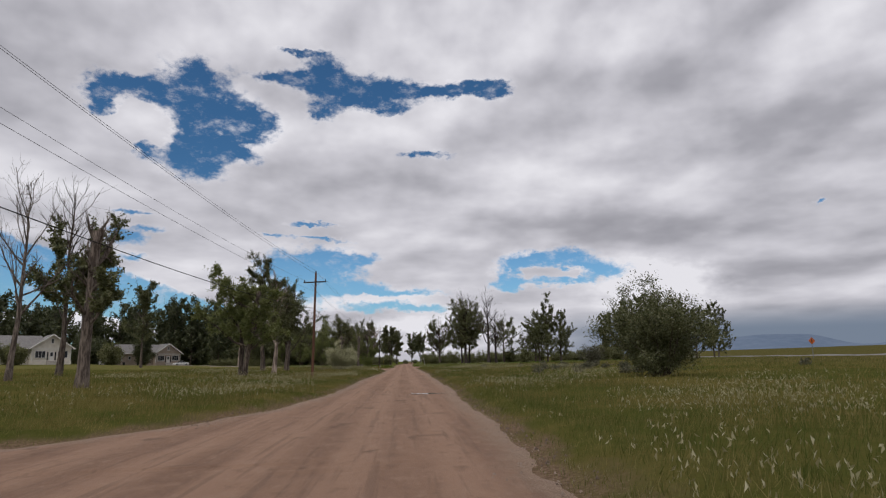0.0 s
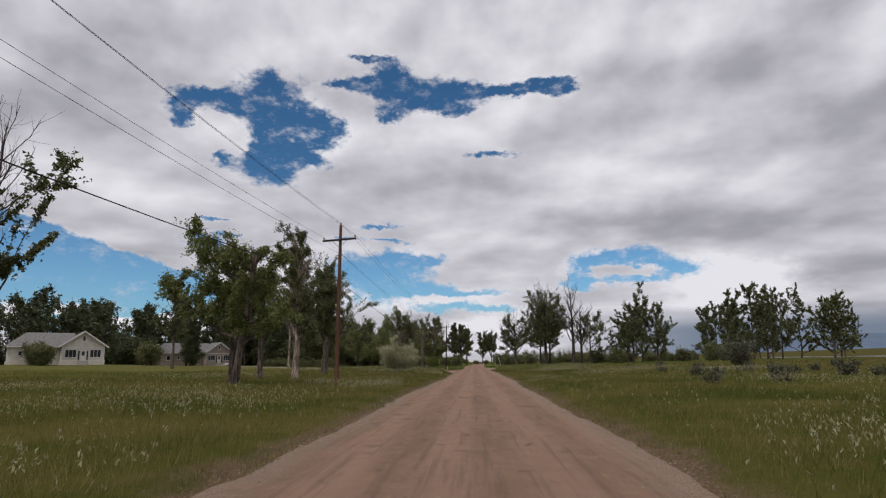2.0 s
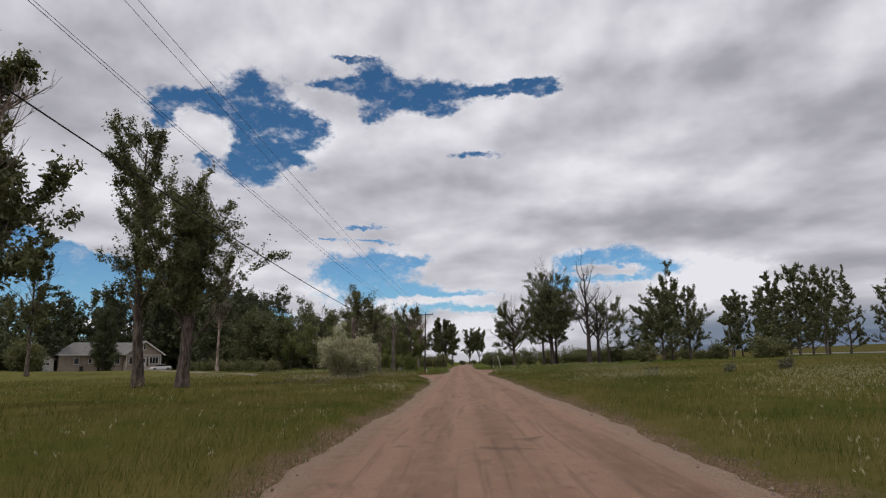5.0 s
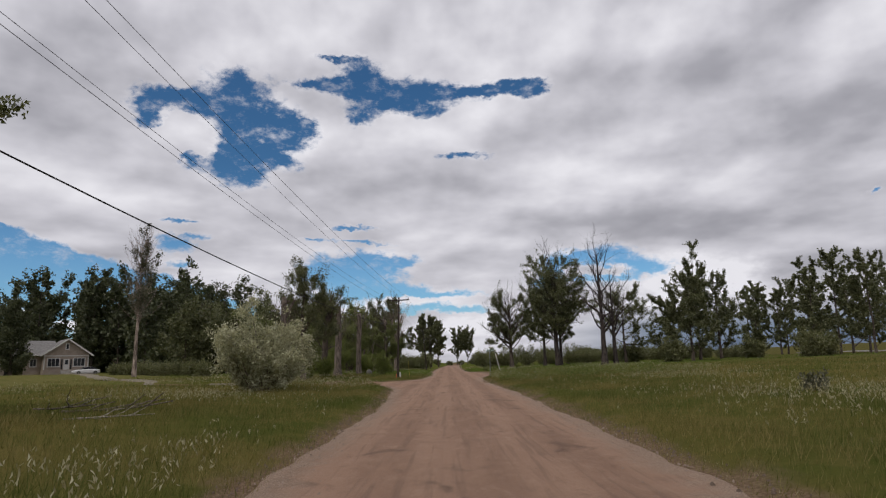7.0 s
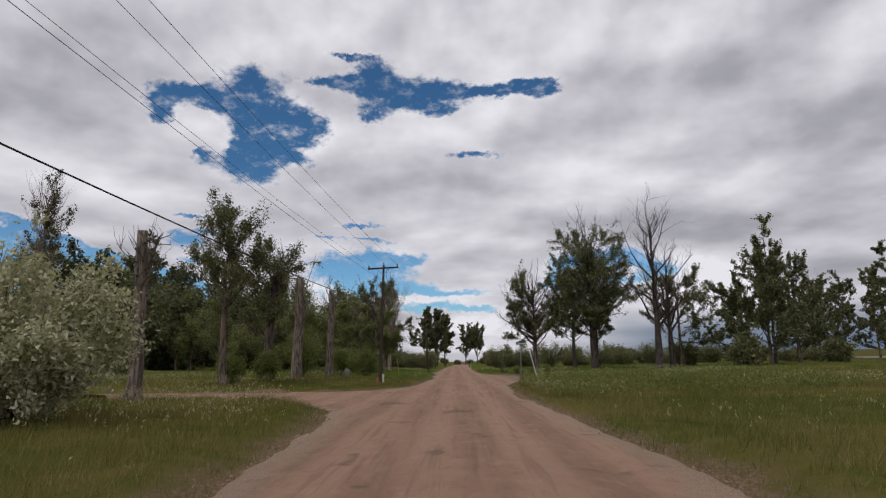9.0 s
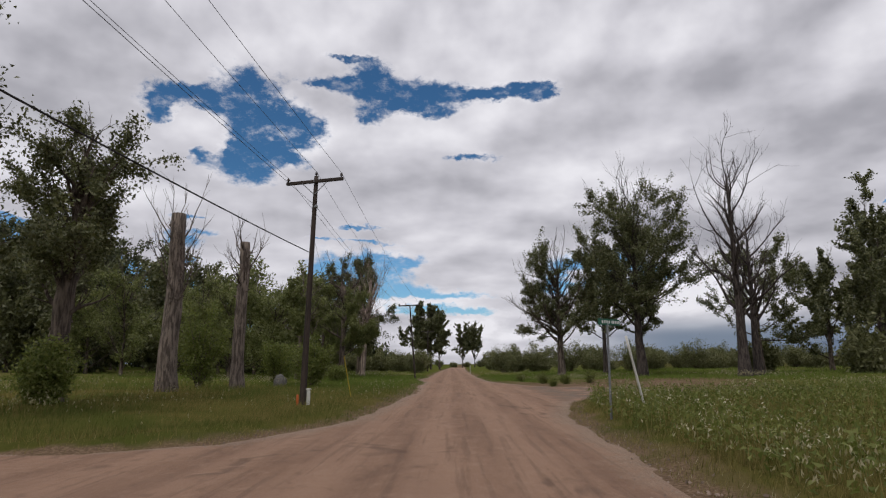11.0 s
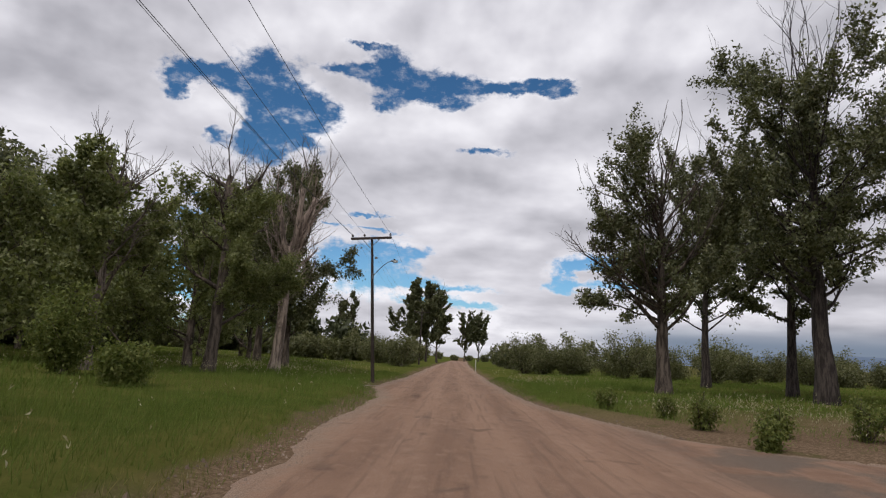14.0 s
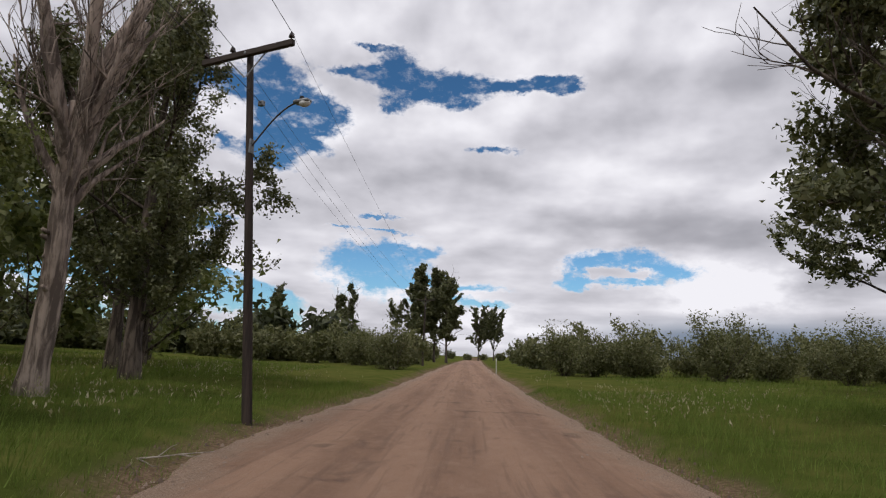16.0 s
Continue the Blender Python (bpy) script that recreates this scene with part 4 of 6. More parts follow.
tree("poplar_tree", 27.0, 187.5, 14.5, 0.5, "bare dead tree with a pale trunk", 46, crown=3.2, first=0.3, limbs=20, leaves=0, dead=1.0, wood=M_DARK, group=ROWS_R, suckers=5, rise=0.85, twigs=7)
tree("poplar_tree", 30.5, 194.0, 12.5, 0.34, "leafy poplar with spreading branches", 47, crown=4.0, first=0.25, limbs=18, leaves=22000, leaf=0.14, dead=0.1, group=ROWS_R, rise=0.35, low=1.8, spires=4)
for i, (x, y, h, cr, dd) in enumerate([(40.5, 190, 13.5, 3.2, 0.1), (44.5, 197, 18.5, 3.2, 0.1), (49.5, 200, 13.5, 3.4, 0.1), (41.5, 201, 12.0, 3.0, 0.3)]):
    tree("poplar_tree", x, y, h, 0.33, POPLAR, 60 + i, crown=cr * 1.2, first=0.06, limbs=22, leaves=19000, leaf=0.2, dead=dd, twigs=6, group=ROWS_R)
for i, (x, y, h, cr) in enumerate([(74, 213, 17, 2.6), (78.5, 222, 19, 3.0), (83, 219, 21, 3.4), (84.5, 210, 20, 3.0), (90, 226, 19, 3.2), (78.5, 246, 18, 3.0), (96, 229, 20, 4.0), (103, 232, 19, 3.4),
                                   (79, 169, 13, 3.0), (87, 268, 19, 2.6), (92, 272, 21, 2.8), (97, 270, 19, 2.8), (102, 276, 21, 3.0), (107, 270, 21, 2.8), (113, 276, 22, 3.0), (112, 226, 18, 3.4), (120, 238, 17, 3.6)]):
    tree("poplar_tree", x, y, h, 0.32, "distant leafy poplar at the edge of the pasture", 70 + i, crown=cr * 1.25, first=0.06, limbs=20, leaves=9000, leaf=0.31, dead=0.05, rise=0.6, group="poplars in the pasture", twigs=4)

# ahead, where the road closes in
for i, (x, y, h, cr, dd, lv) in enumerate([(-9.0, 300, 15.0, 3.6, 0.05, 11000), (-5.8, 303, 16.0, 3.8, 0.05, 11000), (-3.2, 298, 13.5, 3.2, 0.2, 8000), (4.6, 415, 16.0, 4.2, 0.25, 8000), (10.4, 420, 16.5, 4.4, 0.25, 8000),
                                       (-27, 332, 15.5, 3.0, 0.6, 4500), (-31, 336, 14, 2.6, 0.6, 4000), (-44, 330, 13, 2.5, 0.5, 4000), (-48, 340, 14, 2.8, 0.4, 4500)]):
    tree("poplar_tree", x, y, h, 0.3, "distant poplar beyond the bushes", 90 + i, crown=cr, first=0.2, limbs=26, leaves=int(lv * 2.0), leaf=0.34 if y < 350 else 0.44, dead=dd, rise=1.2, spires=10 if dd > 0.2 else 5, group="far poplars", twigs=4)

tree("poplar_tree", -55.3, 139.0, 17, 0.34, "leafy poplar with a slim bare lower trunk on the lawn", 112, crown=3.2, first=0.3, limbs=22, leaves=14000, leaf=0.21, dead=0.15, low=4.0)

tree("spruce_tree", -78.2, 196.6, 13, 0.3, "dark dense tree with foliage down to the lawn", 110, crown=2.1, first=0.02, limbs=40, leaves=16000, leaf=0.22, dead=0.0, rise=0.5, puff=0.3, leafmat=M_GROVE)
# dark grove behind the west row and the houses
grove = np.random.default_rng(5)
near = [(-24, 190, 8.0), (-30, 187, 9), (-21, 189, 7.0), (-18, 197, 7.5), (-28, 194, 7.5), (-26, 200, 9.5), (-36, 192, 9), (-17.5, 191, 7.5), (-22, 200, 9.5)]
spots = [(-20, 212, 12), (-25, 206, 13), (-31, 200, 14), (-37, 205, 15), (-28, 216, 14), (-21, 224, 12), (-44, 200, 14), (-50, 206, 15), (-40, 216, 16), 
         (-38, 192, 13), (-46, 193, 14), (-34, 228, 15), (-56, 214, 16), (-54, 226, 17), (-63, 232, 17), (-70, 240, 17), (-78, 245, 18), (-58, 205, 14), (-88, 236, 17), (-96, 228, 17), (-104, 224, 16),
         (-95, 186, 15), (-102, 182, 15), (-112, 176, 15), (-120, 168, 14), (-128, 180, 15), (-92, 196, 14), (-112, 205, 16), (-140, 190, 16), (-122, 225, 17)]
spots += [(-17, 218, 11), (-33, 212, 14), (-48, 214, 15), (-64, 222, 16), (-45, 226, 16), (-84, 230, 17), (-136, 170, 14), (-150, 178, 15), (-44, 194, 12),
          (-90, 174, 13), (-99, 168, 13), (-108, 160, 13), (-116, 152, 12), (-82, 238, 17), (-74, 232, 15), (-92, 222, 15), (-68, 228, 14), (-60, 238, 16), (-52, 236, 15), (-100, 240, 18),
          (-110, 234, 17), (-118, 214, 16), (-128, 200, 16), (-106, 192, 14), (-98, 204, 14), (-44, 236, 15), (-125, 160, 13), (-134, 152, 13), (-145, 160, 14), (-90, 252, 22), (-66, 250, 22), (-79, 226, 21), (-72, 222, 20), (-64, 216, 20), (-87, 218, 20), (-58, 222, 21), (-95, 240, 22), (-50, 222, 19), (-74, 258, 24), (-54, 248, 22)]
spots += [(grove.uniform(-125, -58), grove.uniform(222, 252), grove.uniform(17, 21)) for _ in range(14)] + [(grove.uniform(-125, -96), grove.uniform(172, 215), grove.uniform(14, 18)) for _ in range(8)]
for i, (x, y, h) in enumerate(near):
    tree("grove_tree", x, y, h * 0.88, 0.2, "leafy young tree at the front of the grove", 190 + i, crown=2.6, first=0.05, limbs=22, leaves=10000, leaf=0.14, dead=0.25, group="grove", twigs=5, puff=0.2, suckers=2, low=0.3, rise=0.8, spires=9, leafmat=M_LITLEAF)
# leaf copies step from lit to shaded colour going deeper west
for i, (x, y, h) in enumerate(spots):
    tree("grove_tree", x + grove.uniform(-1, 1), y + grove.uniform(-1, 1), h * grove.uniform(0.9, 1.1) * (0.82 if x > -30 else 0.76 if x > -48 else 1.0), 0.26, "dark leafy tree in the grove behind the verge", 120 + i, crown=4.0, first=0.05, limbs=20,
         leaves=5200 if y < 215 and x > -52 else 2700, leaf=0.30 if x > -52 else 0.50, dead=0.06 if x < -52 else 0.14, group="grove", twigs=4, puff=0.3, suckers=0, low=0.3, leafmat=M_LITLEAF if x > -30 else M_LEAF if x > -48 else M_GROVE, rise=0.75, spires=4 if x > -48 else 1)

# ---- bushes ----
shrub("hedge_bush", -79.5, 166.5, 6.4, 3.9, "dark dense rounded bush beside the white house", 261, leaves=16000, leaf=0.24, stems=40, mat=M_GROVE, puff=0.45, low=0.0)
shrub("hedge_bush", -86.5, 146.5, 4.2, 2.2, "dark bush against the white house", 262, leaves=9000, leaf=0.2, stems=30, mat=M_LEAF, puff=0.35, low=0.0)
under = np.random.default_rng(44)
LINE = [(-24, 208), (-40, 198), (-52, 200), (-62, 214), (-72, 226), (-84, 224), (-98, 214), (-92, 182), (-104, 172), (-118, 160), (-134, 148), (-150, 150)]
for i in range(52):
    f = i / 52 * (len(LINE) - 1)
    k = int(f)
    x = LINE[k][0] + (LINE[k + 1][0] - LINE[k][0]) * (f - k) + under.uniform(-3, 3)
    y = LINE[k][1] + (LINE[k + 1][1] - LINE[k][1]) * (f - k) + under.uniform(1, 7)
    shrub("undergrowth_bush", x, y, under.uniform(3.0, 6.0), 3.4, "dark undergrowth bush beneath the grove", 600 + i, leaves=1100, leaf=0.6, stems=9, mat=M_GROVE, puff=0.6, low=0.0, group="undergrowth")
for i in range(22):
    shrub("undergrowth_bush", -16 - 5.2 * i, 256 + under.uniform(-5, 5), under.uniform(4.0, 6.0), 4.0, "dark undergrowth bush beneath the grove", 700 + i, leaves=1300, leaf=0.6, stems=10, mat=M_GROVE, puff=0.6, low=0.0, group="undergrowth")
for i in range(9):
    shrub("hedge_bush", -54 + 2.7 * i, 186.5 - 2.4 * i, 1.9, 1.5, "low grey-green hedge bush along the lawn", 680 + i, leaves=2200, leaf=0.14, stems=18, mat=M_WILLOW, puff=0.3, low=0.0, group="hedge")
shrub("willow_bush", 16.6, 41.0, 6.0, 3.7, "big dark round willow bush in the meadow", 201, leaves=56000, leaf=0.08, stems=70, puff=0.24, low=0.06, mat=M_LEAF)
shrub("olive_bush", -11.9, 121.8, 5.1, 3.8, "silvery grey-green olive bush beside the road", 202, leaves=46000, leaf=0.085, stems=44, mat=M_OLIVE, puff=0.17, low=0.03, wood=M_DEAD, upright=0.82)
shrub("bush", 28.0, 93.8, 3.4, 2.0, "half-bare grey-green bush in the pasture", 203, leaves=3500, leaf=0.12, stems=30, mat=M_SAGE, puff=0.2, wood=M_DEAD)
for i, (x, y, h, wd) in enumerate([(-14.7, 166, 4.4, 1.3), (-12.6, 174.5, 3.2, 1.3), (-9.6, 171.5, 3.0, 1.1), (-13.4, 150.2, 1.9, 0.75), (-9.4, 180.5, 1.1, 0.7), (-12.8, 183, 2.6, 1.1), (-14.5, 146.3, 1.7, 0.9)]):
    shrub("young_bush", x, y, h, wd, "bright green young bush in the long grass", 210 + i, leaves=11000, leaf=0.072, stems=30, mat=M_YOUNG, puff=0.18, low=0.05, upright=1.2, group="young bushes")
WILLOWS = [(8.5, 238, 5.2, 2.6), (13, 233, 4.6, 2.6), (17.5, 228, 5.3, 3.0), (22.5, 231, 4.2, 2.6), (11, 246, 5.6, 3.0), (27, 229, 5.4, 3.0), (32, 233, 4.2, 2.6), (38, 231, 5.0, 2.8), (44, 236, 4.5, 2.8),
           (50, 232, 4.6, 2.8), (9, 256, 5.0, 2.8), (16, 243, 5.4, 3.0), (24, 243, 5.6, 3.0), (34, 246, 5.0, 3.0), (58, 240, 4.2, 3.0), (9.5, 272, 5.0, 3.0), (10, 292, 5.0, 3.0), (11, 315, 5.0, 3.2), (68, 236, 4.0, 3.0), (13, 345, 5.2, 3.4),
           (-5.9, 236, 4.6, 2.4), (-9.5, 240, 4.0, 2.4), (-14.5, 243, 3.6, 2.4), (-20, 244, 3.6, 2.6), (-26, 247, 3.8, 2.6), (-33, 249, 4.0, 2.8), (-41, 250, 4.0, 2.8), (-6.6, 252, 4.4, 2.6), (-7, 270, 4.6, 2.8), (-13, 262, 4.4, 2.8), (-49, 252, 4.2, 3.0),
           (-8, 320, 5, 3.2), (-8.5, 350, 5, 3.4), (1.0, 446, 3.4, 3.2), (-6.0, 440, 4.0, 3.4), (7.5, 450, 3.2, 3.2), (14, 436, 4.5, 3.6), (-14, 430, 4.6, 3.8), (22, 420, 4.6, 4.0), (-24, 410, 4.6, 4.0), (30, 400, 4.4, 4.0)]
thick = np.random.default_rng(31)
WILLOWS += [(9.5 + 4.1 * k + thick.uniform(-1, 1), 235 + thick.uniform(-1, 9), thick.uniform(2.6, 4.6), thick.uniform(1.8, 2.8)) for k in range(14)]
WILLOWS += [(-9 - 4.6 * k + thick.uniform(-1, 1), 246 + thick.uniform(-3, 5), thick.uniform(3.0, 4.4), thick.uniform(2.2, 3.2)) for k in range(9)]
for i in range(34):
    if i % 3:
        WILLOWS.append((thick.uniform(9, 75), thick.uniform(226, 262), thick.uniform(2.4, 5.2), thick.uniform(1.8, 3.4)))
    else:
        WILLOWS.append((thick.uniform(-55, -8), thick.uniform(240, 266), thick.uniform(2.2, 4.2), thick.uniform(1.8, 3.2)))
for i, (x, y, h, wd) in enumerate(WILLOWS):
    shrub("willow_bush", x, y, h * 0.86, wd * 0.9, "grey-green willow bush in a thicket along the road", 430 + i, leaves=5300 if y < 242 else 2600, leaf=0.12 if y < 242 else 0.24, stems=24 if y < 242 else 12, puff=0.30, low=0.02, group="willow thicket", upright=0.8)
for i, (x, y, h, wd) in enumerate([(60, 190, 4.5, 3.0), (66, 196, 4.0, 3.0), (58, 205, 3.6, 3.0), (35.5, 186, 3.8, 2.6), (33, 200, 3.5, 2.4)]):
    shrub("bush", x, y, h, wd, "dark rounded bush at the edge of the pasture", 270 + i, leaves=3500, leaf=0.24, stems=22, puff=0.4, low=0.05, group="pasture bushes")
sage = np.random.default_rng(8)
for i in range(30):
    x, y = sage.uniform(12, 36), sage.uniform(48, 110)
    s = sage.uniform(0.45, 0.95)
    shrub("sagebrush", x, y, s, s * 1.1, "low grey-brown sagebrush in the pasture", 300 + i, leaves=500, leaf=0.10, stems=12, mat=M_SAGE, puff=0.12, low=0.05, group="sagebrush", wood=M_DEAD)
for i, (x, y, s) in enumerate([(6.6, 179.5, 1.15), (8.2, 178.8, 0.9), (5.6, 186, 0.8), (6.9, 176.6, 0.7), (9.8, 177.8, 1.1), (7.0, 183.6, 0.75)]):
    shrub("weed", x, y, s, s * 0.55, "leafy green weed at the road edge", 340 + i, leaves=1800, leaf=0.05, stems=12, mat=M_YOUNG, puff=0.10, low=0.05, group="weeds", category="weed", upright=1.3)


# ---- power line ----
def pole(name, x, y, h, arm_low, r, mat, label, turn, lean=(0.0, 0.0), lamp=False, top_pin=True, red_foot=False):
    """A wooden utility pole with one crossarm, braces and insulators."""
    z0 = height_at(x, y) - 0.08
    base = thing(name, x, y, z0, turn, label, "utility pole", "power line poles")
    f = np.linspace(0, 1, 9)
    pts = np.stack([lean[0] * f * h, lean[1] * f * h, f * h], 1)
    v, q = tubes([(pts, r * (1 - 0.35 * f))], 14)
    mesh_object("shaft", v, q, mat, base, smooth=True)
    ax, ay, az = lean[0] * (h - arm_low), lean[1] * (h - arm_low) - r * 0.95, h - arm_low
    part("crossarm", box(2.5, 0.10, 0.125, (ax, ay, az), 0.012), M_ARM, base)
    for s in (-1, 1):
        part("brace", box(0.72, 0.012, 0.035, (ax + s * 0.29, ay + 0.015, az - 0.27), 0.003, turn=(0, s * -42, 0)), M_STEEL, base)
    part("bolt", box(0.05, 0.16, 0.05, (ax, ay + 0.02, az), 0.01), M_STEEL, base)
    seats = [(ax - 1.18, ay, az + 0.06), (ax + 1.18, ay, az + 0.06), (lean[0] * h, lean[1] * h, h) if top_pin else (ax - 0.42, ay, az + 0.06)]
    tops = []
    for sx, sy, sz in seats:
        line = [(np.array([(sx, sy, sz + k) for k in (0, 0.05, 0.06, 0.10, 0.105, 0.14, 0.165, 0.19)]), np.array([0.012, 0.014, 0.055, 0.06, 0.045, 0.05, 0.03, 0.01]) * 1.25)]
        v, q = tubes([(line[0][0], line[0][1])], 8)
        mesh_object("insulator", v, q, M_PORCELAIN, base, smooth=True)
        tops.append(Vector((sx, sy, sz + 0.17)))
    spool = (lean[0] * h * 0.8 + r * 0.9, -0.02, az - 1.0)
    part("spool_bracket", box(0.13, 0.09, 0.11, spool, 0.02), M_STEEL, base)
    tops.append(Vector(spool))
    tops.append(Vector((lean[0] * h * 0.6 - r * 0.4, -r * 0.7, h * 0.655)))
    if lamp:
        a = np.linspace(0, 1, 12)
        arc = np.stack([lean[0] * (h - 2.0) + r * 0.6 + 1.1 * a, np.full(12, lean[1] * (h - 2.0)), h - 2.05 + 0.78 * np.sin(a * 1.45)], 1)
        v, q = tubes([(arc, np.full(12, 0.021))], 7)
        arm = mesh_object("lamp_arm", v, q, M_DULL, base, smooth=True)
        tip = arc[-1]
        bm = box(0.36, 0.17, 0.08, (tip[0] + 0.14, tip[1], tip[2]), 0.035)
        head = part("lamp_head", bm, M_STEEL, base, "grey street lamp head", smooth=True)
        bm = bmesh.new()
        bmesh.ops.create_uvsphere(bm, u_segments=14, v_segments=8, radius=0.1, matrix=pose(tip[0] + 0.2, tip[1], tip[2] - 0.04) @ Matrix.Diagonal((1.35, 0.9, 0.75, 1)))
        part("lens", bm, M_LENS, head, "clouded glass lamp lens", smooth=True)
        cell = part("photocell", box(0.07, 0.07, 0.08, (tip[0] + 0.12, tip[1], tip[2] + 0.08), 0.02), M_CABLE, head)
        part("mounting_plate", box(0.04, 0.12, 0.30, (arc[0][0], arc[0][1], h - 2.05), 0.01), M_STEEL, base)
    m = base.matrix_world.copy()
    return base, [m @ p for p in tops]


M_LENS = plain("lamp_glass", (0.5, 0.5, 0.48), (0.7, 0.7, 0.68), 5, 0.2)
POLES = [
    pole("utility_pole", -12.6, -23.0, 11.3, 1.0, 0.16, M_POLE, "dark wooden utility pole with one crossarm", 0),
    pole("utility_pole", -9.15, 65.0, 10.6, 1.0, 0.15, M_RED, "red-brown wooden utility pole with one crossarm", -18, lean=(0.012, 0.0)),
    pole("utility_pole", -6.0, 153.8, 8.85, 0.25, 0.125, M_POLE, "dark wooden utility pole with crossarm near the top", -18, lean=(0.022, 0.007)),
    pole("utility_pole", -4.1, 195.3, 7.6, 0.06, 0.108, M_POLE, "dark wooden utility pole carrying a street lamp", -25, lamp=True, top_pin=False, lean=(-0.075, -0.035)),
    pole("utility_pole", -5.2, 262.0, 8.5, 0.3, 0.14, M_POLE, "distant wooden utility pole beside the bushes", -15),
]
for s, ((b0, t0), (b1, t1)) in enumerate(zip(POLES, POLES[1:])):
    for k, (p, q) in enumerate(zip(t0[:5 if s < 2 else 4], t1)):
        span = (q - p).length
        sag = span * (0.012 if k < 4 else 0.016)
        f = np.linspace(0, 1, 29)
        pts = np.array(p)[None] * (1 - f)[:, None] + np.array(q)[None] * f[:, None]
        pts[:, 2] -= 4 * sag * f * (1 - f)
        v, q4 = tubes([(pts, np.full(29, 0.02 if k == 4 else 0.008 if s < 3 else 0.005))], 6)
        tagged(mesh_object("overhead_cable" if k == 4 else "overhead_wire", v, q4, M_CABLE if k == 4 else M_WIRE, smooth=True),
               "thick black telephone cable slung between wooden poles" if k == 4 else "thin weathered power wire strung between wooden poles", "cable" if k == 4 else "wire", "overhead lines")


# ---- houses across the meadow ----
M_WHITE = plain("white_stucco", (0.55, 0.51, 0.45), (0.74, 0.70, 0.63), 1.2, 0.85)
M_BEIGE = plain("beige_stucco", (0.31, 0.25, 0.205), (0.43, 0.355, 0.295), 1.2, 0.85)
M_SHINGLE = plain("grey_shingles", (0.13, 0.125, 0.125), (0.27, 0.26, 0.25), 2.5, 0.9, stretch=(1, 1, 3), bump=0.7)
M_TRIM = plain("white_trim", (0.60, 0.58, 0.55), (0.75, 0.73, 0.70), 2, 0.6)
M_GLASS = plain("dark_window_glass", (0.015, 0.017, 0.02), (0.04, 0.043, 0.05), 1, 0.08)
M_CURTAIN = plain("brown_screen", (0.05, 0.042, 0.036), (0.12, 0.10, 0.085), 3, 0.7)
M_CONCRETE = plain("concrete", (0.30, 0.28, 0.25), (0.46, 0.43, 0.39), 2, 0.9)


def window(parent, w_, h_, at, face, panes=2):
    """A framed window on a wall: face 'x' looks along +x, 'y' along -y."""
    x, y, z = at
    flat = (lambda a, b, d, o: (d, a, b, (x + o, y, z))) if face == "x" else (lambda a, b, d, o: (a, d, b, (x, y - o, z)))
    sx, sy, sz, c = flat(w_ + 0.24, h_ + 0.24, 0.09, 0.03)
    win = part("window", box(sx, sy, sz, c, 0.01), M_TRIM, parent)
    for i in range(panes):
        o = (i - (panes - 1) / 2) * w_ / panes
        pw = w_ / panes - 0.07
        if face == "x":
            part("pane", box(0.03, pw, h_, (x + 0.075, y + o, z)), M_GLASS, win)
        else:
            part("pane", box(pw, 0.03, h_, (x + o, y - 0.075, z)), M_GLASS, win)
    if face == "x":
        part("sill", box(0.16, w_ + 0.34, 0.06, (x + 0.08, y, z - h_ / 2 - 0.15), 0.01), M_TRIM, win)
    else:
        part("sill", box(w_ + 0.34, 0.16, 0.06, (x, y - 0.08, z - h_ / 2 - 0.15), 0.01), M_TRIM, win)
    return win


def prism(ring, x0, x1):
    """A solid drawn out along x from a ring of (y, z) corners."""
    bm = bmesh.new()
    front = [bm.verts.new((x0, a, b)) for a, b in ring]
    rear = [bm.verts.new((x1, a, b)) for a, b in ring]
    bm.faces.new(front)
    bm.faces.new(rear[::-1])
    for i in range(len(ring)):
        j = (i + 1) % len(ring)
        bm.faces.new((front[j], front[i], rear[i], rear[j]))
    bmesh.ops.recalc_face_normals(bm, faces=bm.faces)
    return bm


def hip_roof(y0, y1, x0, x1, eave, ridge, drop):
    """A hipped roof over a block that runs along y, with thick eaves."""
    bm = bmesh.new()
    mx = (x0 + x1) / 2
    low = [bm.verts.new(p) for p in ((x0, y0, eave), (x0, y1, eave), (x1, y1, eave), (x1, y0, eave))]
    base = [bm.verts.new((v.co.x, v.co.y, eave - 0.16)) for v in low]
    a, b = bm.verts.new((mx, y0 + drop, ridge)), bm.verts.new((mx, y1 - drop * 0.2, ridge))
    bm.faces.new((low[0], low[1], b, a))
    bm.faces.new((low[2], low[3], a, b))
    bm.faces.new((low[3], low[0], a))
    bm.faces.new((low[1], low[2], b))
    for i in range(4):
        j = (i + 1) % 4
        bm.faces.new((base[i], base[j], low[j], low[i]))
    bm.faces.new(base)
    bmesh.ops.recalc_face_normals(bm, faces=bm.faces)
    return bm


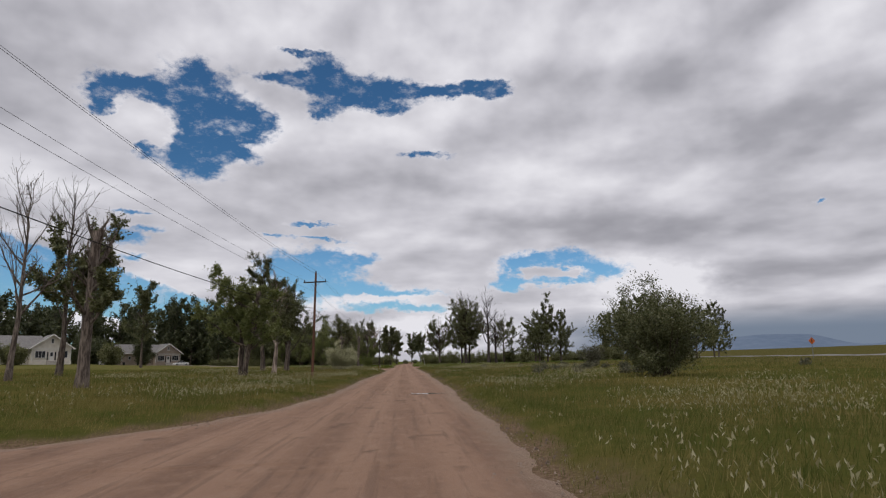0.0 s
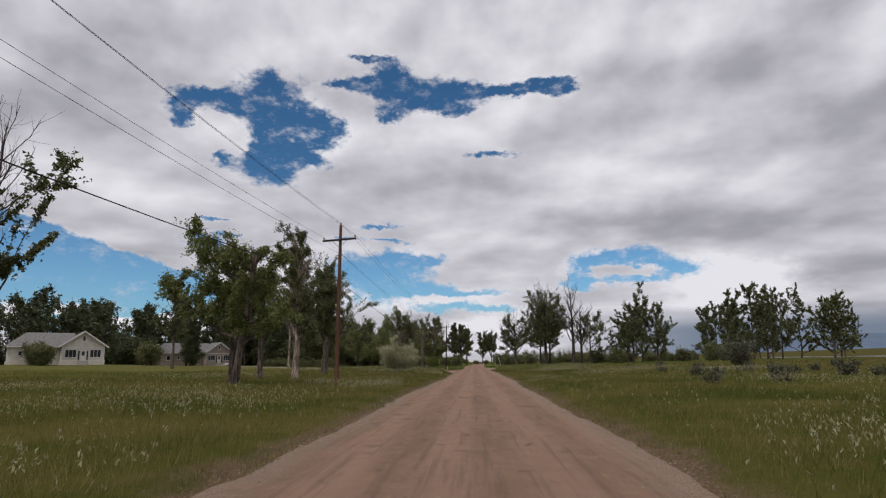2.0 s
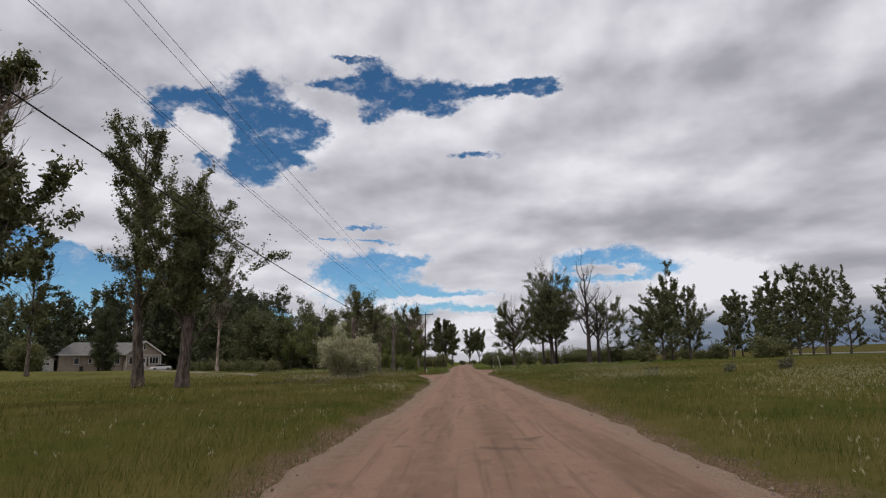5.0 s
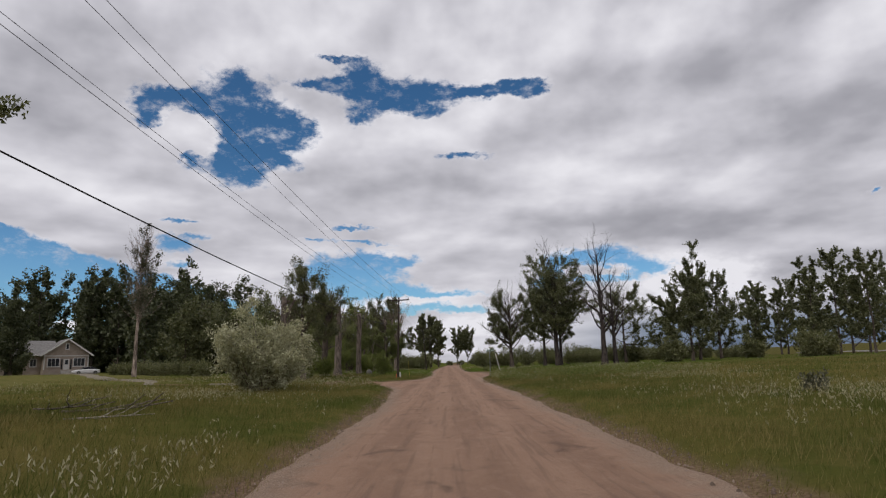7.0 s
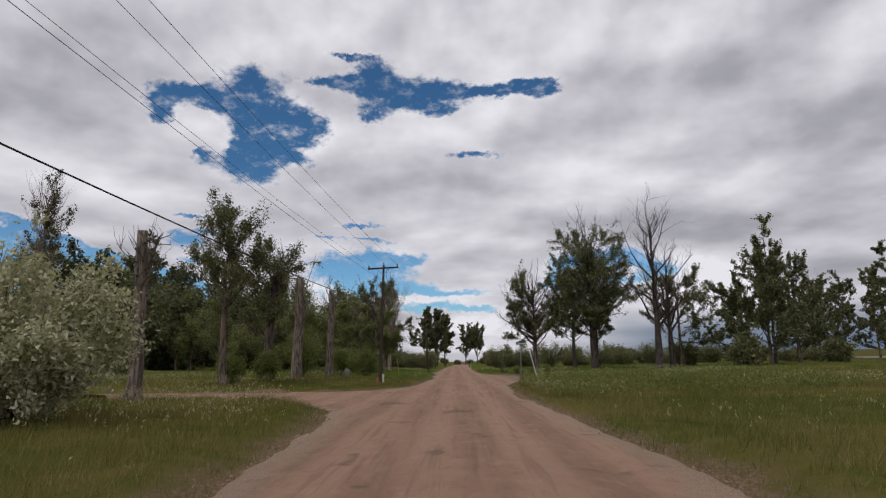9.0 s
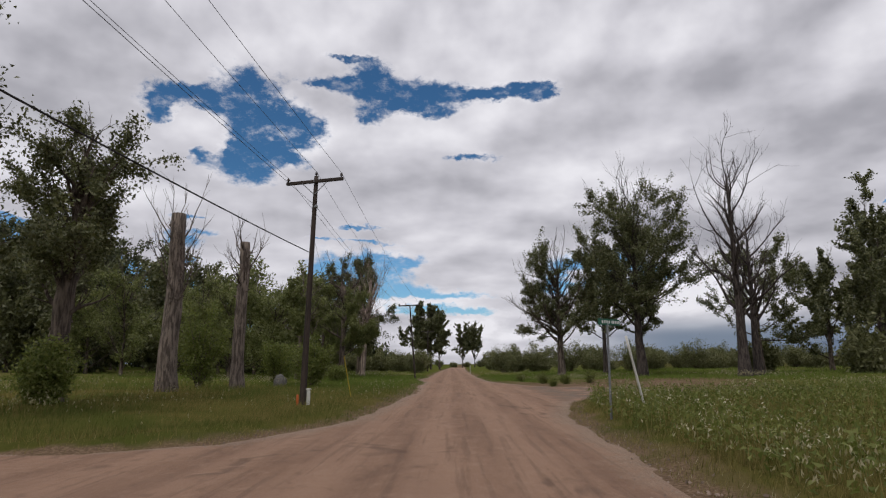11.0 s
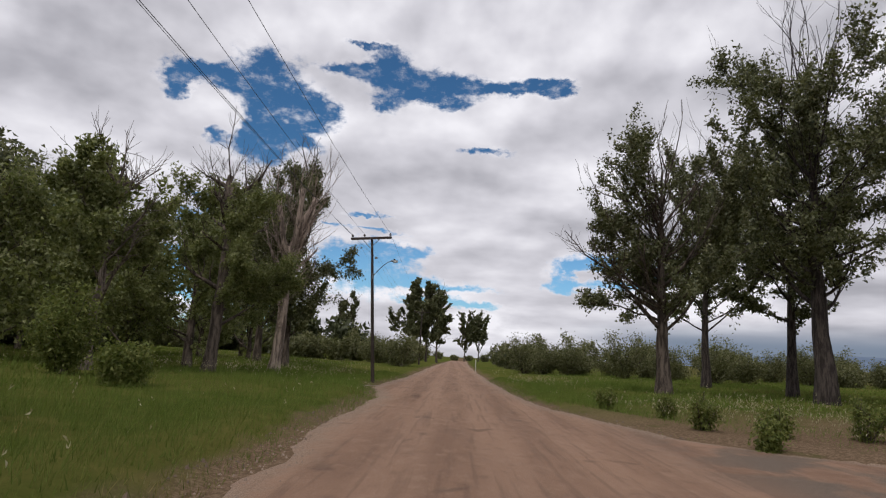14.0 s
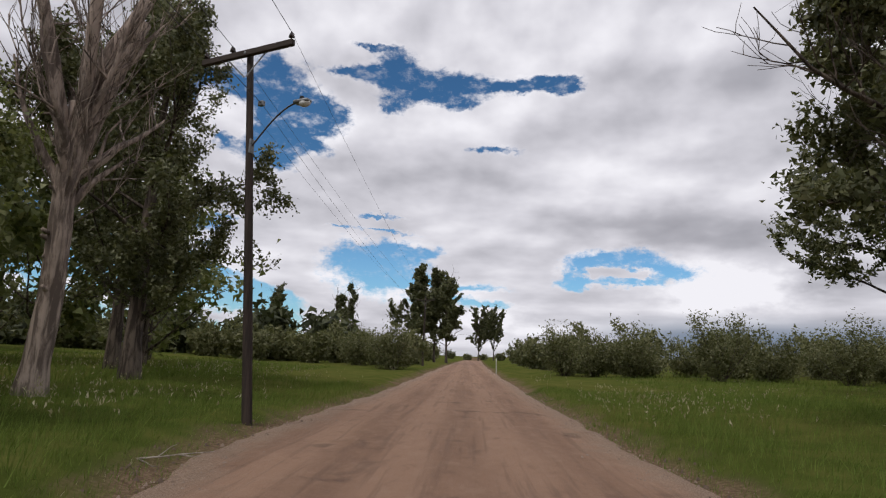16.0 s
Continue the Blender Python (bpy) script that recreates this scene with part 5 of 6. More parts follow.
def wing_house(x, y, turn, width, eave, ridge, back, wall, apron, label, brown):
    """A one-storey bungalow: a gabled front wing that looks along its own +x, and a hipped main block running off along -y."""
    base = thing("house", x, y, height_at(x, y) - 0.1, turn, label, "house", "houses across the meadow")
    hw = width / 2
    part("wall", prism([(-hw, 0), (hw, 0), (hw, eave), (0, ridge), (-hw, eave)], 0, -7.5), wall, base)
    part("wall", box(6.6, back - hw + 0.4, eave, (-5.5, -(back + hw) / 2 + 0.2, eave / 2), 0.01), wall, base)
    part("apron", box(7.8, width + 0.22, 1.0, (-3.74, 0, 0.5), 0.03), apron, base)
    part("apron", box(6.8, back - hw - 0.1, 0.9, (-5.4, -(back + hw) / 2 - 0.2, 0.45), 0.03), apron, base)
    slope = math.atan2(ridge - eave, hw)
    run = math.hypot(ridge - eave, hw) + 0.85
    for s in (-1, 1):
        mid = run / 2 - 0.02
        cy, cz = s * math.cos(slope) * mid, ridge + 0.13 - math.sin(slope) * mid
        tip = (-s * math.degrees(slope), 0, 0)
        roof = part("roof", box(8.6, run, 0.16, (-3.5, cy, cz), 0.01, turn=tip), M_SHINGLE, base)
        part("bargeboard", box(0.07, run, 0.26, (0.84, cy, cz - 0.05), 0.01, turn=tip), M_TRIM, roof)
        for k in range(3):
            f = run * (0.12 + 0.4 * k)
            part("bracket", box(0.75, 0.12, 0.14, (0.42, s * math.cos(slope) * f, ridge - 0.08 - math.sin(slope) * f), 0.01), M_TRIM, base)
    main = part("roof", hip_roof(-back - 0.6, -0.6, -1.5, -9.6, eave - 0.12, ridge, 3.6), M_SHINGLE, base)
    part("fascia", box(0.05, back - hw, 0.2, (-1.47, -(back + hw) / 2 - 0.2, eave - 0.22), 0.01), M_TRIM, main)
    part("frieze_board", box(0.05, width, 0.2, (0.03, 0, eave - 0.35), 0.01), M_TRIM, base)
    for s in (-1, 1):
        part("corner_board", box(0.05, 0.2, eave - 1.4, (0.03, s * (hw - 0.1), 1.0 + (eave - 1.4) / 2), 0.01), M_TRIM, base)
        window(base, width * 0.25, 1.45, (0.0, s * width * 0.285, eave * 0.60), "x", 3)
        part("side_light", box(0.08, 0.25, 1.9, (0.04, s * 0.78, 2.0), 0.01), M_GLASS, base)
    window(base, 0.45, 0.95, (0.0, 0.0, eave + (ridge - eave) * 0.52), "x", 1)
    d = part("door", box(0.1, 1.0, 2.1, (0.05, 0.0, 1.95), 0.01), M_TRIM, base)
    part("pane", box(0.03, 0.5, 0.85, (0.11, 0.0, 2.4)), M_GLASS, d)
    part("handle", box(0.08, 0.05, 0.12, (0.13, 0.4, 1.9), 0.01), M_STEEL, d)
    for k in range(4):
        part("step", box(0.34 * (4 - k), 2.0, 0.23, (0.17 * (4 - k) + 0.15, 0, 0.12 + 0.22 * k), 0.015), M_CONCRETE, base)
    window(base, 1.0, 1.3, (-2.2, -hw - 1.4, eave * 0.60), "x", 2)
    k = hw + 4.2
    while k < back - 1.0:
        window(base, 0.9 if int(k) % 2 else 0.6, 1.2 if int(k) % 2 else 0.8, (-2.2, -k, eave * 0.62), "x", 1)
        k += 2.7
    if brown:
        part("downpipe", box(0.09, 0.09, eave - 0.4, (-2.12, -hw - 3.2, eave / 2), 0.02), M_CURTAIN, base)
    return base


wing_house(-81.15, 153.0, -52, 7.9, 3.98, 6.8, 13.0, M_WHITE, M_WHITE, "cream-white one-storey house with a grey gable roof", False)
wing_house(-74.05, 206.5, -50, 7.6, 3.98, 6.7, 16.8, M_BEIGE, M_BEIGE, "pinkish beige one-storey house with a grey gable roof", True)


def garage(x, y, turn):
    """A small gabled garage with a panelled door under a row of panes."""
    base = thing("garage", x, y, height_at(x, y) - 0.1, turn, "small white garage with a panelled door and grey roof", "garage")
    part("wall", prism([(-2.2, 0), (2.2, 0), (2.2, 2.7), (0, 4.1), (-2.2, 2.7)], 0, -6.0), M_WHITE, base)
    for s in (-1, 1):
        part("roof", box(6.7, 3.05, 0.12, (-2.9, s * 1.27, 3.46), 0.01, turn=(-s * 32.5, 0, 0)), M_SHINGLE, base)
    d = part("garage_door", box(0.08, 3.0, 2.2, (0.03, 0, 1.15), 0.01), M_TRIM, base)
    for k in range(4):
        part("pane", box(0.03, 0.5, 0.35, (0.075, -1.05 + 0.7 * k, 1.75)), M_GLASS, d)
    for k in range(3):
        part("groove", box(0.02, 3.0, 0.03, (0.072, 0, 0.6 + 0.5 * k)), M_CURTAIN, d)
    return base


garage(-90.4, 195.0, -46)


M_DRIVE = plain("drive_gravel", (0.15, 0.13, 0.095), (0.25, 0.215, 0.16), 1.5, 0.95)


def drive():
    """A pale gravel drive from the side road to the beige house."""
    way = np.array([(-70.5, 205.0), (-66.0, 199.0), (-58.0, 186.0), (-46.0, 166.0), (-35.0, 149.0), (-25.0, 137.5), (-15.0, 131.5)])
    f = np.linspace(0, len(way) - 1, 90)
    at = np.stack([np.interp(f, np.arange(len(way)), way[:, i]) for i in (0, 1)], -1)
    d = np.gradient(at, axis=0)
    d /= np.linalg.norm(d, axis=1)[:, None]
    nrm = np.stack([d[:, 1], -d[:, 0]], -1)
    wide = 0.95 + 2.4 * np.exp(-f / 0.5) + 0.12 * np.sin(f * 9)
    v = np.stack([np.concatenate([at + nrm * (o * wide)[:, None], (land(*(at + nrm * (o * wide)[:, None]).T) + k)[:, None]], 1) for o, k in ((-1, -0.06), (-0.9, 0.13), (0, 0.15), (0.9, 0.13), (1, -0.06))], 1)
    i = (np.arange(89)[:, None] * 5 + np.arange(4)[None]).ravel()
    return tagged(mesh_object("driveway", v.reshape(-1, 3), np.stack([i, i + 1, i + 6, i + 5], -1), M_DRIVE, smooth=True), "pale gravel driveway leading to the beige house", "driveway", kind="structure")


drive()


def parked_car(x, y, turn):
    """A white saloon: body and cabin lofted from side sections, wheels, glass and lamps."""
    paint = plain("white_car_paint", (0.60, 0.60, 0.60), (0.70, 0.70, 0.70), 1, 0.3, bump=0.0)
    rubber = plain("tyre_rubber", (0.012, 0.012, 0.012), (0.03, 0.03, 0.03), 9, 0.9)
    red = plain("red_lamp_plastic", (0.22, 0.012, 0.01), (0.34, 0.02, 0.015), 5, 0.3)
    clear = plain("clear_lamp_plastic", (0.45, 0.46, 0.47), (0.6, 0.6, 0.6), 5, 0.2)
    base = thing("car", x, y, height_at(x, y), turn, "white saloon car parked on the drive by the house", "car")

    def loft(sections, name, mat):
        bm = bmesh.new()
        rings = []
        for cx, hw, z0, z1 in sections:
            rings.append([bm.verts.new((cx, a * hw, z0 + (z1 - z0) * b)) for a, b in ((-0.92, 0), (-1, 0.3), (-0.97, 0.75), (-0.8, 1), (0.8, 1), (0.97, 0.75), (1, 0.3), (0.92, 0))])
        for a, b in zip(rings, rings[1:]):
            for i in range(8):
                bm.faces.new((a[i], a[(i + 1) % 8], b[(i + 1) % 8], b[i]))
        bm.faces.new(rings[0][::-1])
        bm.faces.new(rings[-1])
        bmesh.ops.recalc_face_normals(bm, faces=bm.faces)
        return part(name, bm, mat, base, smooth=False)

    body = loft([(-2.35, 0.72, 0.40, 0.72), (-2.2, 0.86, 0.25, 0.95), (-1.5, 0.9, 0.2, 1.0), (0.9, 0.9, 0.2, 0.98), (1.8, 0.88, 0.22, 0.86), (2.3, 0.78, 0.28, 0.70), (2.42, 0.66, 0.36, 0.58)], "body", paint)
    loft([(-1.75, 0.74, 0.95, 1.02), (-1.05, 0.70, 0.95, 1.36), (-0.3, 0.68, 0.95, 1.45), (0.35, 0.69, 0.95, 1.40), (1.15, 0.76, 0.92, 0.99)], "cabin", M_GLASS)
    loft([(-1.0, 0.60, 1.36, 1.40), (-0.3, 0.62, 1.42, 1.48), (0.3, 0.60, 1.39, 1.43)], "roof", paint)
    for cx in (-1.42, 1.45):
        for s in (-1, 1):
            bm = bmesh.new()
            bmesh.ops.create_cone(bm, cap_ends=True, segments=20, radius1=0.33, radius2=0.33, depth=0.22, matrix=pose(cx, s * 0.82, 0.33, 90, 0, 0))
            tyre = part("tyre", bm, rubber, base, smooth=False)
            bm = bmesh.new()
            bmesh.ops.create_cone(bm, cap_ends=True, segments=14, radius1=0.21, radius2=0.19, depth=0.05, matrix=pose(cx, s * 0.945, 0.33, 90, 0, 0))
            part("rim", bm, M_STEEL, tyre)
    for s in (-1, 1):
        part("headlight", box(0.12, 0.30, 0.13, (2.27, s * 0.58, 0.66), 0.03), clear, base)
        part("tail_light", box(0.10, 0.28, 0.16, (-2.25, s * 0.60, 0.80), 0.03), red, base)
        part("mirror", box(0.12, 0.20, 0.12, (0.75, s * 0.98, 1.0), 0.03), paint, base)
    return base


parked_car(-70.0, 206.3, -138)


def bin_(x, y):
    green = plain("dark_bin_plastic", (0.012, 0.014, 0.014), (0.03, 0.034, 0.033), 4, 0.5)
    base = thing("wheeled_bin", x, y, height_at(x, y), 20, "dark plastic wheeled rubbish bin beside the house", "bin", "rubbish bins")
    bm = bmesh.new()
    bmesh.ops.create_cone(bm, cap_ends=True, segments=4, radius1=0.36, radius2=0.46, depth=1.0, matrix=pose(0, 0, 0.55, 0, 0, 45))
    part("body", bm, green, base)
    part("lid", box(0.72, 0.72, 0.08, (0, 0, 1.08), 0.03), green, base)
    for s in (-1, 1):
        bm = bmesh.new()
        bmesh.ops.create_cone(bm, cap_ends=True, segments=12, radius1=0.13, radius2=0.13, depth=0.06, matrix=pose(-0.3, s * 0.3, 0.13, 90, 0, 0))
        part("wheel", bm, M_CABLE, base)
    return base


bin_(-80.0, 198.5)
bin_(-84.5, 199.5)
shrub("bush", -84.0, 144.5, 4.2, 2.3, "dark round bush beside the white house", 360, leaves=5000, leaf=0.22, stems=26, puff=0.3, low=0.04)
shrub("bush", -72.5, 163.0, 5.0, 3.4, "large dark rounded hedge bush between the houses", 361, leaves=7000, leaf=0.24, stems=30, puff=0.4, low=0.02)
shrub("bush", -78.5, 199.0, 4.6, 1.6, "dark upright bush against the beige house", 362, leaves=4000, leaf=0.22, stems=20, puff=0.3, low=0.02)


# ---- small things along the verge ----
def street_sign(x, y, turn):
    green = plain("green_sign_sheet", (0.01, 0.085, 0.05), (0.016, 0.12, 0.07), 3, 0.4)
    white = plain("white_sign_film", (0.6, 0.6, 0.58), (0.7, 0.7, 0.68), 5, 0.4)
    base = thing("street_sign", x, y, height_at(x, y) - 0.1, turn, "green street name sign on a grey steel post", "sign")
    h = 2.58
    bm = box(0.06, 0.035, h, (0, 0, h / 2), 0.004)
    part("post", bm, M_STEEL, base)
    blade = part("sign_blade", box(0.92, 0.012, 0.17, (0.08, 0, h + 0.09), 0.004), green, base)
    at = -0.32
    for k, wd in enumerate((0.075, 0.05, 0.06, 0.055, 0.045, 0.0, 0.055, 0.06, 0.055, 0.06, 0.05)):
        if wd:
            for s in (-1, 1):
                part("letter_bar", box(wd * 0.7, 0.004, 0.08, (0.08 + at + wd / 2, s * 0.0085, h + 0.09)), white, blade)
        at += wd + 0.016 if wd else 0.05
    part("bracket", box(0.07, 0.05, 0.06, (0, 0, h - 0.0), 0.01), M_STEEL, base)
    return base


street_sign(3.75, 147.2, 38)


def slanted_guard(name, foot, top, r, mat, label, wire_to=None):
    """A plastic guard on a guy wire, rising at a slant from the ground."""
    z0 = height_at(*foot)
    base = thing(name, foot[0], foot[1], z0 - 0.1, 0, label, "post")
    e = np.array([top[0] - foot[0], top[1] - foot[1], top[2] - z0 + 0.1])
    pts = np.linspace(0, 1, 6)[:, None] * e[None]
    v, q = tubes([(pts, np.full(6, r))], 8)
    mesh_object("guard", v, q, mat, base, smooth=True)
    if wire_to:
        g = np.array([wire_to[0] - foot[0], wire_to[1] - foot[1], wire_to[2] - z0 + 0.1])
        v, q = tubes([(np.stack([e * 0.98, (e + g) / 2, g]), np.full(3, 0.006))], 6)
        mesh_object("guy_wire", v, q, M_WIRE, base, smooth=True)
    return base


M_WPLASTIC = plain("white_plastic", (0.50, 0.49, 0.46), (0.66, 0.65, 0.61), 3, 0.5)
M_YPLASTIC = plain("yellow_plastic", (0.50, 0.36, 0.03), (0.68, 0.50, 0.06), 3, 0.5)
M_ORANGE = plain("orange_plastic", (0.42, 0.09, 0.02), (0.58, 0.14, 0.03), 3, 0.5)
M_STONE = plain("grey_boulder", (0.06, 0.058, 0.054), (0.16, 0.15, 0.138), 1.6, 0.9, bump=0.9, depth=0.05)
slanted_guard("guy_guard", (-5.0, 159.0), (-5.0, 156.8, 1.9), 0.024, M_YPLASTIC, "yellow plastic guard on a slanting guy wire", (-5.98, 153.9, 6.9))
slanted_guard("marker_post", (4.95, 148.0), (4.35, 147.6, 2.35), 0.035, M_WPLASTIC, "leaning white marker post in the long grass")
slanted_guard("marker_post", (2.95, 243.0), (2.9, 243.0, 1.4), 0.04, M_WPLASTIC, "white marker post at the road edge")
base = thing("marker_pipe", -5.72, 153.5, height_at(-5.72, 153.5) - 0.1, 0, "white utility marker pipe at the foot of a pole", "post")
v, q = tubes([(np.array([(0, 0, z) for z in (0, 0.2, 0.4, 0.6, 0.64)]), np.array([0.07, 0.07, 0.07, 0.07, 0.05]))], 12)
mesh_object("pipe", v, q, M_WPLASTIC, base, smooth=True)
part("cap", box(0.17, 0.17, 0.06, (0, 0, 0.66), 0.02), M_WPLASTIC, base)
base = thing("marker_sleeve", -6.12, 153.5, height_at(-6.12, 153.5) - 0.1, 0, "orange warning sleeve at the foot of a pole", "post")
v, q = tubes([(np.array([(0, 0, z) for z in (0, 0.2, 0.42, 0.48)]), np.array([0.05, 0.05, 0.05, 0.03]))], 10)
mesh_object("sleeve", v, q, M_ORANGE, base, smooth=True)


def boulder(x, y, s, seed):
    rng = np.random.default_rng(seed)
    bm = bmesh.new()
    bmesh.ops.create_icosphere(bm, subdivisions=3, radius=1.0)
    for v in bm.verts:
        n = noise.noise(v.co * 1.3 + Vector((seed, 0, 0))) * 0.28 + noise.noise(v.co * 3.1) * 0.1
        v.co *= 1 + n
        v.co = Vector((v.co.x * s[0], v.co.y * s[1], max(v.co.z, -0.5) * s[2]))
    ob = part("boulder", bm, M_STONE, None, "grey boulder lying in the long grass", smooth=True)
    ob.matrix_world = pose(x, y, height_at(x, y) + s[2] * 0.4, 0, 0, 30)
    return tagged(ob, "", "rock")


boulder(-11.1, 169.8, (0.40, 0.33, 0.52), 4)


def puddle():
    m, n, b = material("puddle_water", 0.04)
    b.inputs["Base Color"].default_value = (0.26, 0.225, 0.20, 1)
    b.inputs["Specular IOR Level"].default_value = 0.6
    bm = bmesh.new()
    k = 40
    rim = []
    for i in range(k):
        a = i * 2 * math.pi / k
        rx = 0.86 * (1 + 0.20 * math.sin(3 * a + 1) + 0.12 * math.sin(7 * a))
        ry = 0.38 * (1 + 0.30 * math.sin(2 * a) + 0.22 * math.sin(5 * a + 2) + 0.12 * math.sin(9 * a))
        rim.append(bm.verts.new((rx * math.cos(a), ry * math.sin(a), 0)))
    bm.faces.new(rim)
    ob = part("puddle", bm, m, None)
    ob.matrix_world = pose(1.05, 31.1, 0.040)
    return tagged(ob, "shallow puddle of muddy water on the dirt road", "puddle", kind="structure")


puddle()


# fallen branches
def fallen_branch(x, y, turn, length, r, mat, label, seed, forks=3):
    """A dead branch lying on the ground with a few side twigs."""
    rng = np.random.default_rng(seed)
    base = thing("fallen_branch", x, y, height_at(x, y) + 0.04, turn, label, "branch", "fallen branches")
    main = limb(rng, (-length / 2, 0, 0), (1, 0.1, 0.0), length, r, r * 0.4, lift=0.0, kink=0.06)
    main[0][:, 2] = np.abs(main[0][:, 2]) * 0.5
    v, q = tubes([main], 6)
    wood = mesh_object("stem", v, q, mat, base, smooth=True)
    for k in range(forks):
        side = 0.8 if k % 2 else -0.7
        v, q = tubes([limb(rng, point_on(main, 0.25 + 0.6 * k / forks)[0], (0.7, side, 0.18), length * rng.uniform(0.25, 0.45), r * 0.7, r * 0.25, lift=0, n=4)], 6)
        mesh_object("twig", v, q, mat, base, smooth=True)
    return base


fallen_branch(-3.75, 191.2, 25, 1.3, 0.016, M_PALE, "bleached fallen branch lying at the road edge", 77)
fallen_branch(-11.2, 103.6, 8, 3.4, 0.05, M_DEAD, "grey dead branch lying in the long grass", 78, 5)
fallen_branch(-10.1, 101.2, 28, 2.4, 0.035, M_PALE, "pale dead branch lying in the long grass", 79, 4)
fallen_branch(-13.4, 104.6, -12, 2.6, 0.045, M_DEAD, "grey dead branch lying in the long grass", 80, 4)
fallen_branch(30.2, 92.6, 40, 3.2, 0.06, M_DEAD, "grey dead branch beside a half-bare bush", 81, 5)


# ---- far east: highway, warning sign, hills ----
M_ASPHALT = plain("pale_asphalt", (0.16, 0.155, 0.15), (0.25, 0.24, 0.23), 0.6, 0.9)
ys = np.arange(-120, 330, 6.0)
hx = 95 + 0.12 * ys
v = np.stack([np.stack([hx + o, ys, land(hx + o, ys) + 0.25], -1) for o in (-4, -3.5, 0, 3.5, 4)], 1)
v[:, 0, 2] -= 0.4
v[:, -1, 2] -= 0.4
i = (np.arange(len(ys) - 1)[:, None] * 5 + np.arange(4)[None]).ravel()
tagged(mesh_object("highway", v.reshape(-1, 3), np.stack([i, i + 1, i + 6, i + 5], -1), M_ASPHALT, smooth=True), "pale asphalt highway crossing the pasture", "road", kind="structure")


def hills(name, label, dist, a0, a1, hmax, seed, mat):
    """A ridge on the horizon: a real slope with depth, seen far off."""
    a = np.radians(np.linspace(a0, a1, 120))
    f = np.linspace(0, 1, 120)
    prof = hmax * np.clip(np.sin(f * math.pi) ** 0.6, 0, 1) * (0.62 + 0.22 * np.sin(f * 9 + seed) + 0.10 * np.sin(f * 23 + seed * 2) + 0.05 * np.sin(f * 51))
    rows = []
    for d, k in ((0.86, 0.0), (0.93, 0.45), (1.0, 1.0), (1.12, 0.7), (1.25, 0.0)):
        wob = 1 + 0.05 * np.sin(f * 70 + d * 30) * (k > 0)
        rows.append(np.stack([np.sin(a) * dist * d, np.cos(a) * dist * d, prof * k * wob - 2], -1))
    v = np.concatenate(rows)
    i = (np.arange(4)[:, None] * 120 + np.arange(119)[None]).ravel()
    return tagged(mesh_object(name, v, np.stack([i, i + 1, i + 121, i + 120], -1), mat, smooth=True), label, "hill", kind="structure")


# the blue of distance haze is painted into the ridges' base colour
M_HAZEHILL = plain("far_haze_blue_hills", (0.10, 0.145, 0.22), (0.15, 0.20, 0.28), 0.004, 1.0, bump=0.0)
hills("hills", "blue distant mountain ridge under rain cloud", 3300, 16, 75, 190, 1.0, M_HAZEHILL)
hills("hills_west", "blue distant mountain ridge beyond the trees", 3300, -70, -3, 80, 2.5, M_HAZEHILL)


def warning_sign(x, y):
    base = thing("warning_sign", x, y, height_at(x, y), 0, "orange diamond road work sign on a steel post", "sign")
    part("post", box(0.08, 0.06, 3.4, (0, 0.05, 1.7), 0.01), M_STEEL, base)
    part("panel", box(0.9, 0.02, 0.9, (0, 0, 3.1), 0.05, turn=(0, 45, 0)), M_ORANGE, base, "orange diamond panel")
    part("symbol_bar", box(0.14, 0.012, 0.7, (0, -0.02, 3.1), 0.01), M_CABLE, base)
    return base


warning_sign(74.0, 112.0)


# ---- grass ----
def grass(name, n, lateral, ylim, height, width, seed, mat, label, cover=None, thin=None):
    """Blades bent over by the wind, rooted on the ground outside the road."""
    rng = np.random.default_rng(seed)
    y = rng.uniform(*ylim, n)
    off = lateral[0] + (lateral[1] - lateral[0]) * rng.uniform(0, 1, n) ** 1.25
    side = rng.uniform(size=n) < 0.5
    lo, hi = left_edge(y), right_edge(y)
    x = np.where(side, np.maximum(lo, -4.6) - off, np.minimum(hi, 4.4) + off)
    out = np.maximum(lo - x, x - hi)
    clump = np.sin(x * 1.7 + np.sin(y * 0.9) * 2) * np.sin(y * 1.3 + np.sin(x * 0.8) * 2)
    keep = (out > lateral[0]) & (rng.uniform(size=n) < 0.72 + 0.28 * clump)
    worn = (x > 2.5) & (x < 13) & (y > 171) & (y < 188)
    keep &= ~(worn & (rng.uniform(size=n) < 0.75 + 0.35 * np.sin(x * 1.1 + y * 0.6)))
    if thin is not None:
        keep &= thin(x, y, rng)
    x, y, out = x[keep], y[keep], out[keep]
    n = len(x)
    z = land(x, y)
    grown = np.clip(0.30 + out / 2.6, 0.30, 1.0) * (0.8 + 0.28 * np.sin(x * 0.55 + 1.1 * np.sin(y * 0.21)) * np.sin(y * 0.33))
    h = height * rng.uniform(0.45, 1.15, n) * grown
    w_ = width * rng.uniform(0.6, 1.4, n)
    a = rng.uniform(0, 2 * math.pi, n)
    side_v = np.stack([np.cos(a), np.sin(a), np.zeros(n)], -1)
    lean = np.stack([rng.normal(0.10, 0.26, n), rng.normal(0, 0.26, n), np.zeros(n)], -1) * h[:, None]
    root = np.stack([x, y, z - 0.02], -1)
    tip = root + lean * 1.25 + np.array([0, 0, 1.0]) * h[:, None]
    v = np.stack([root - side_v * w_[:, None] * 0.5, root + side_v * w_[:, None] * 0.5, tip], 1).reshape(-1, 3)
    ob = mesh_object(name, v, np.arange(n * 3).reshape(-1, 3), mat)
    return tagged(ob, label, "grass", kind="stuff")


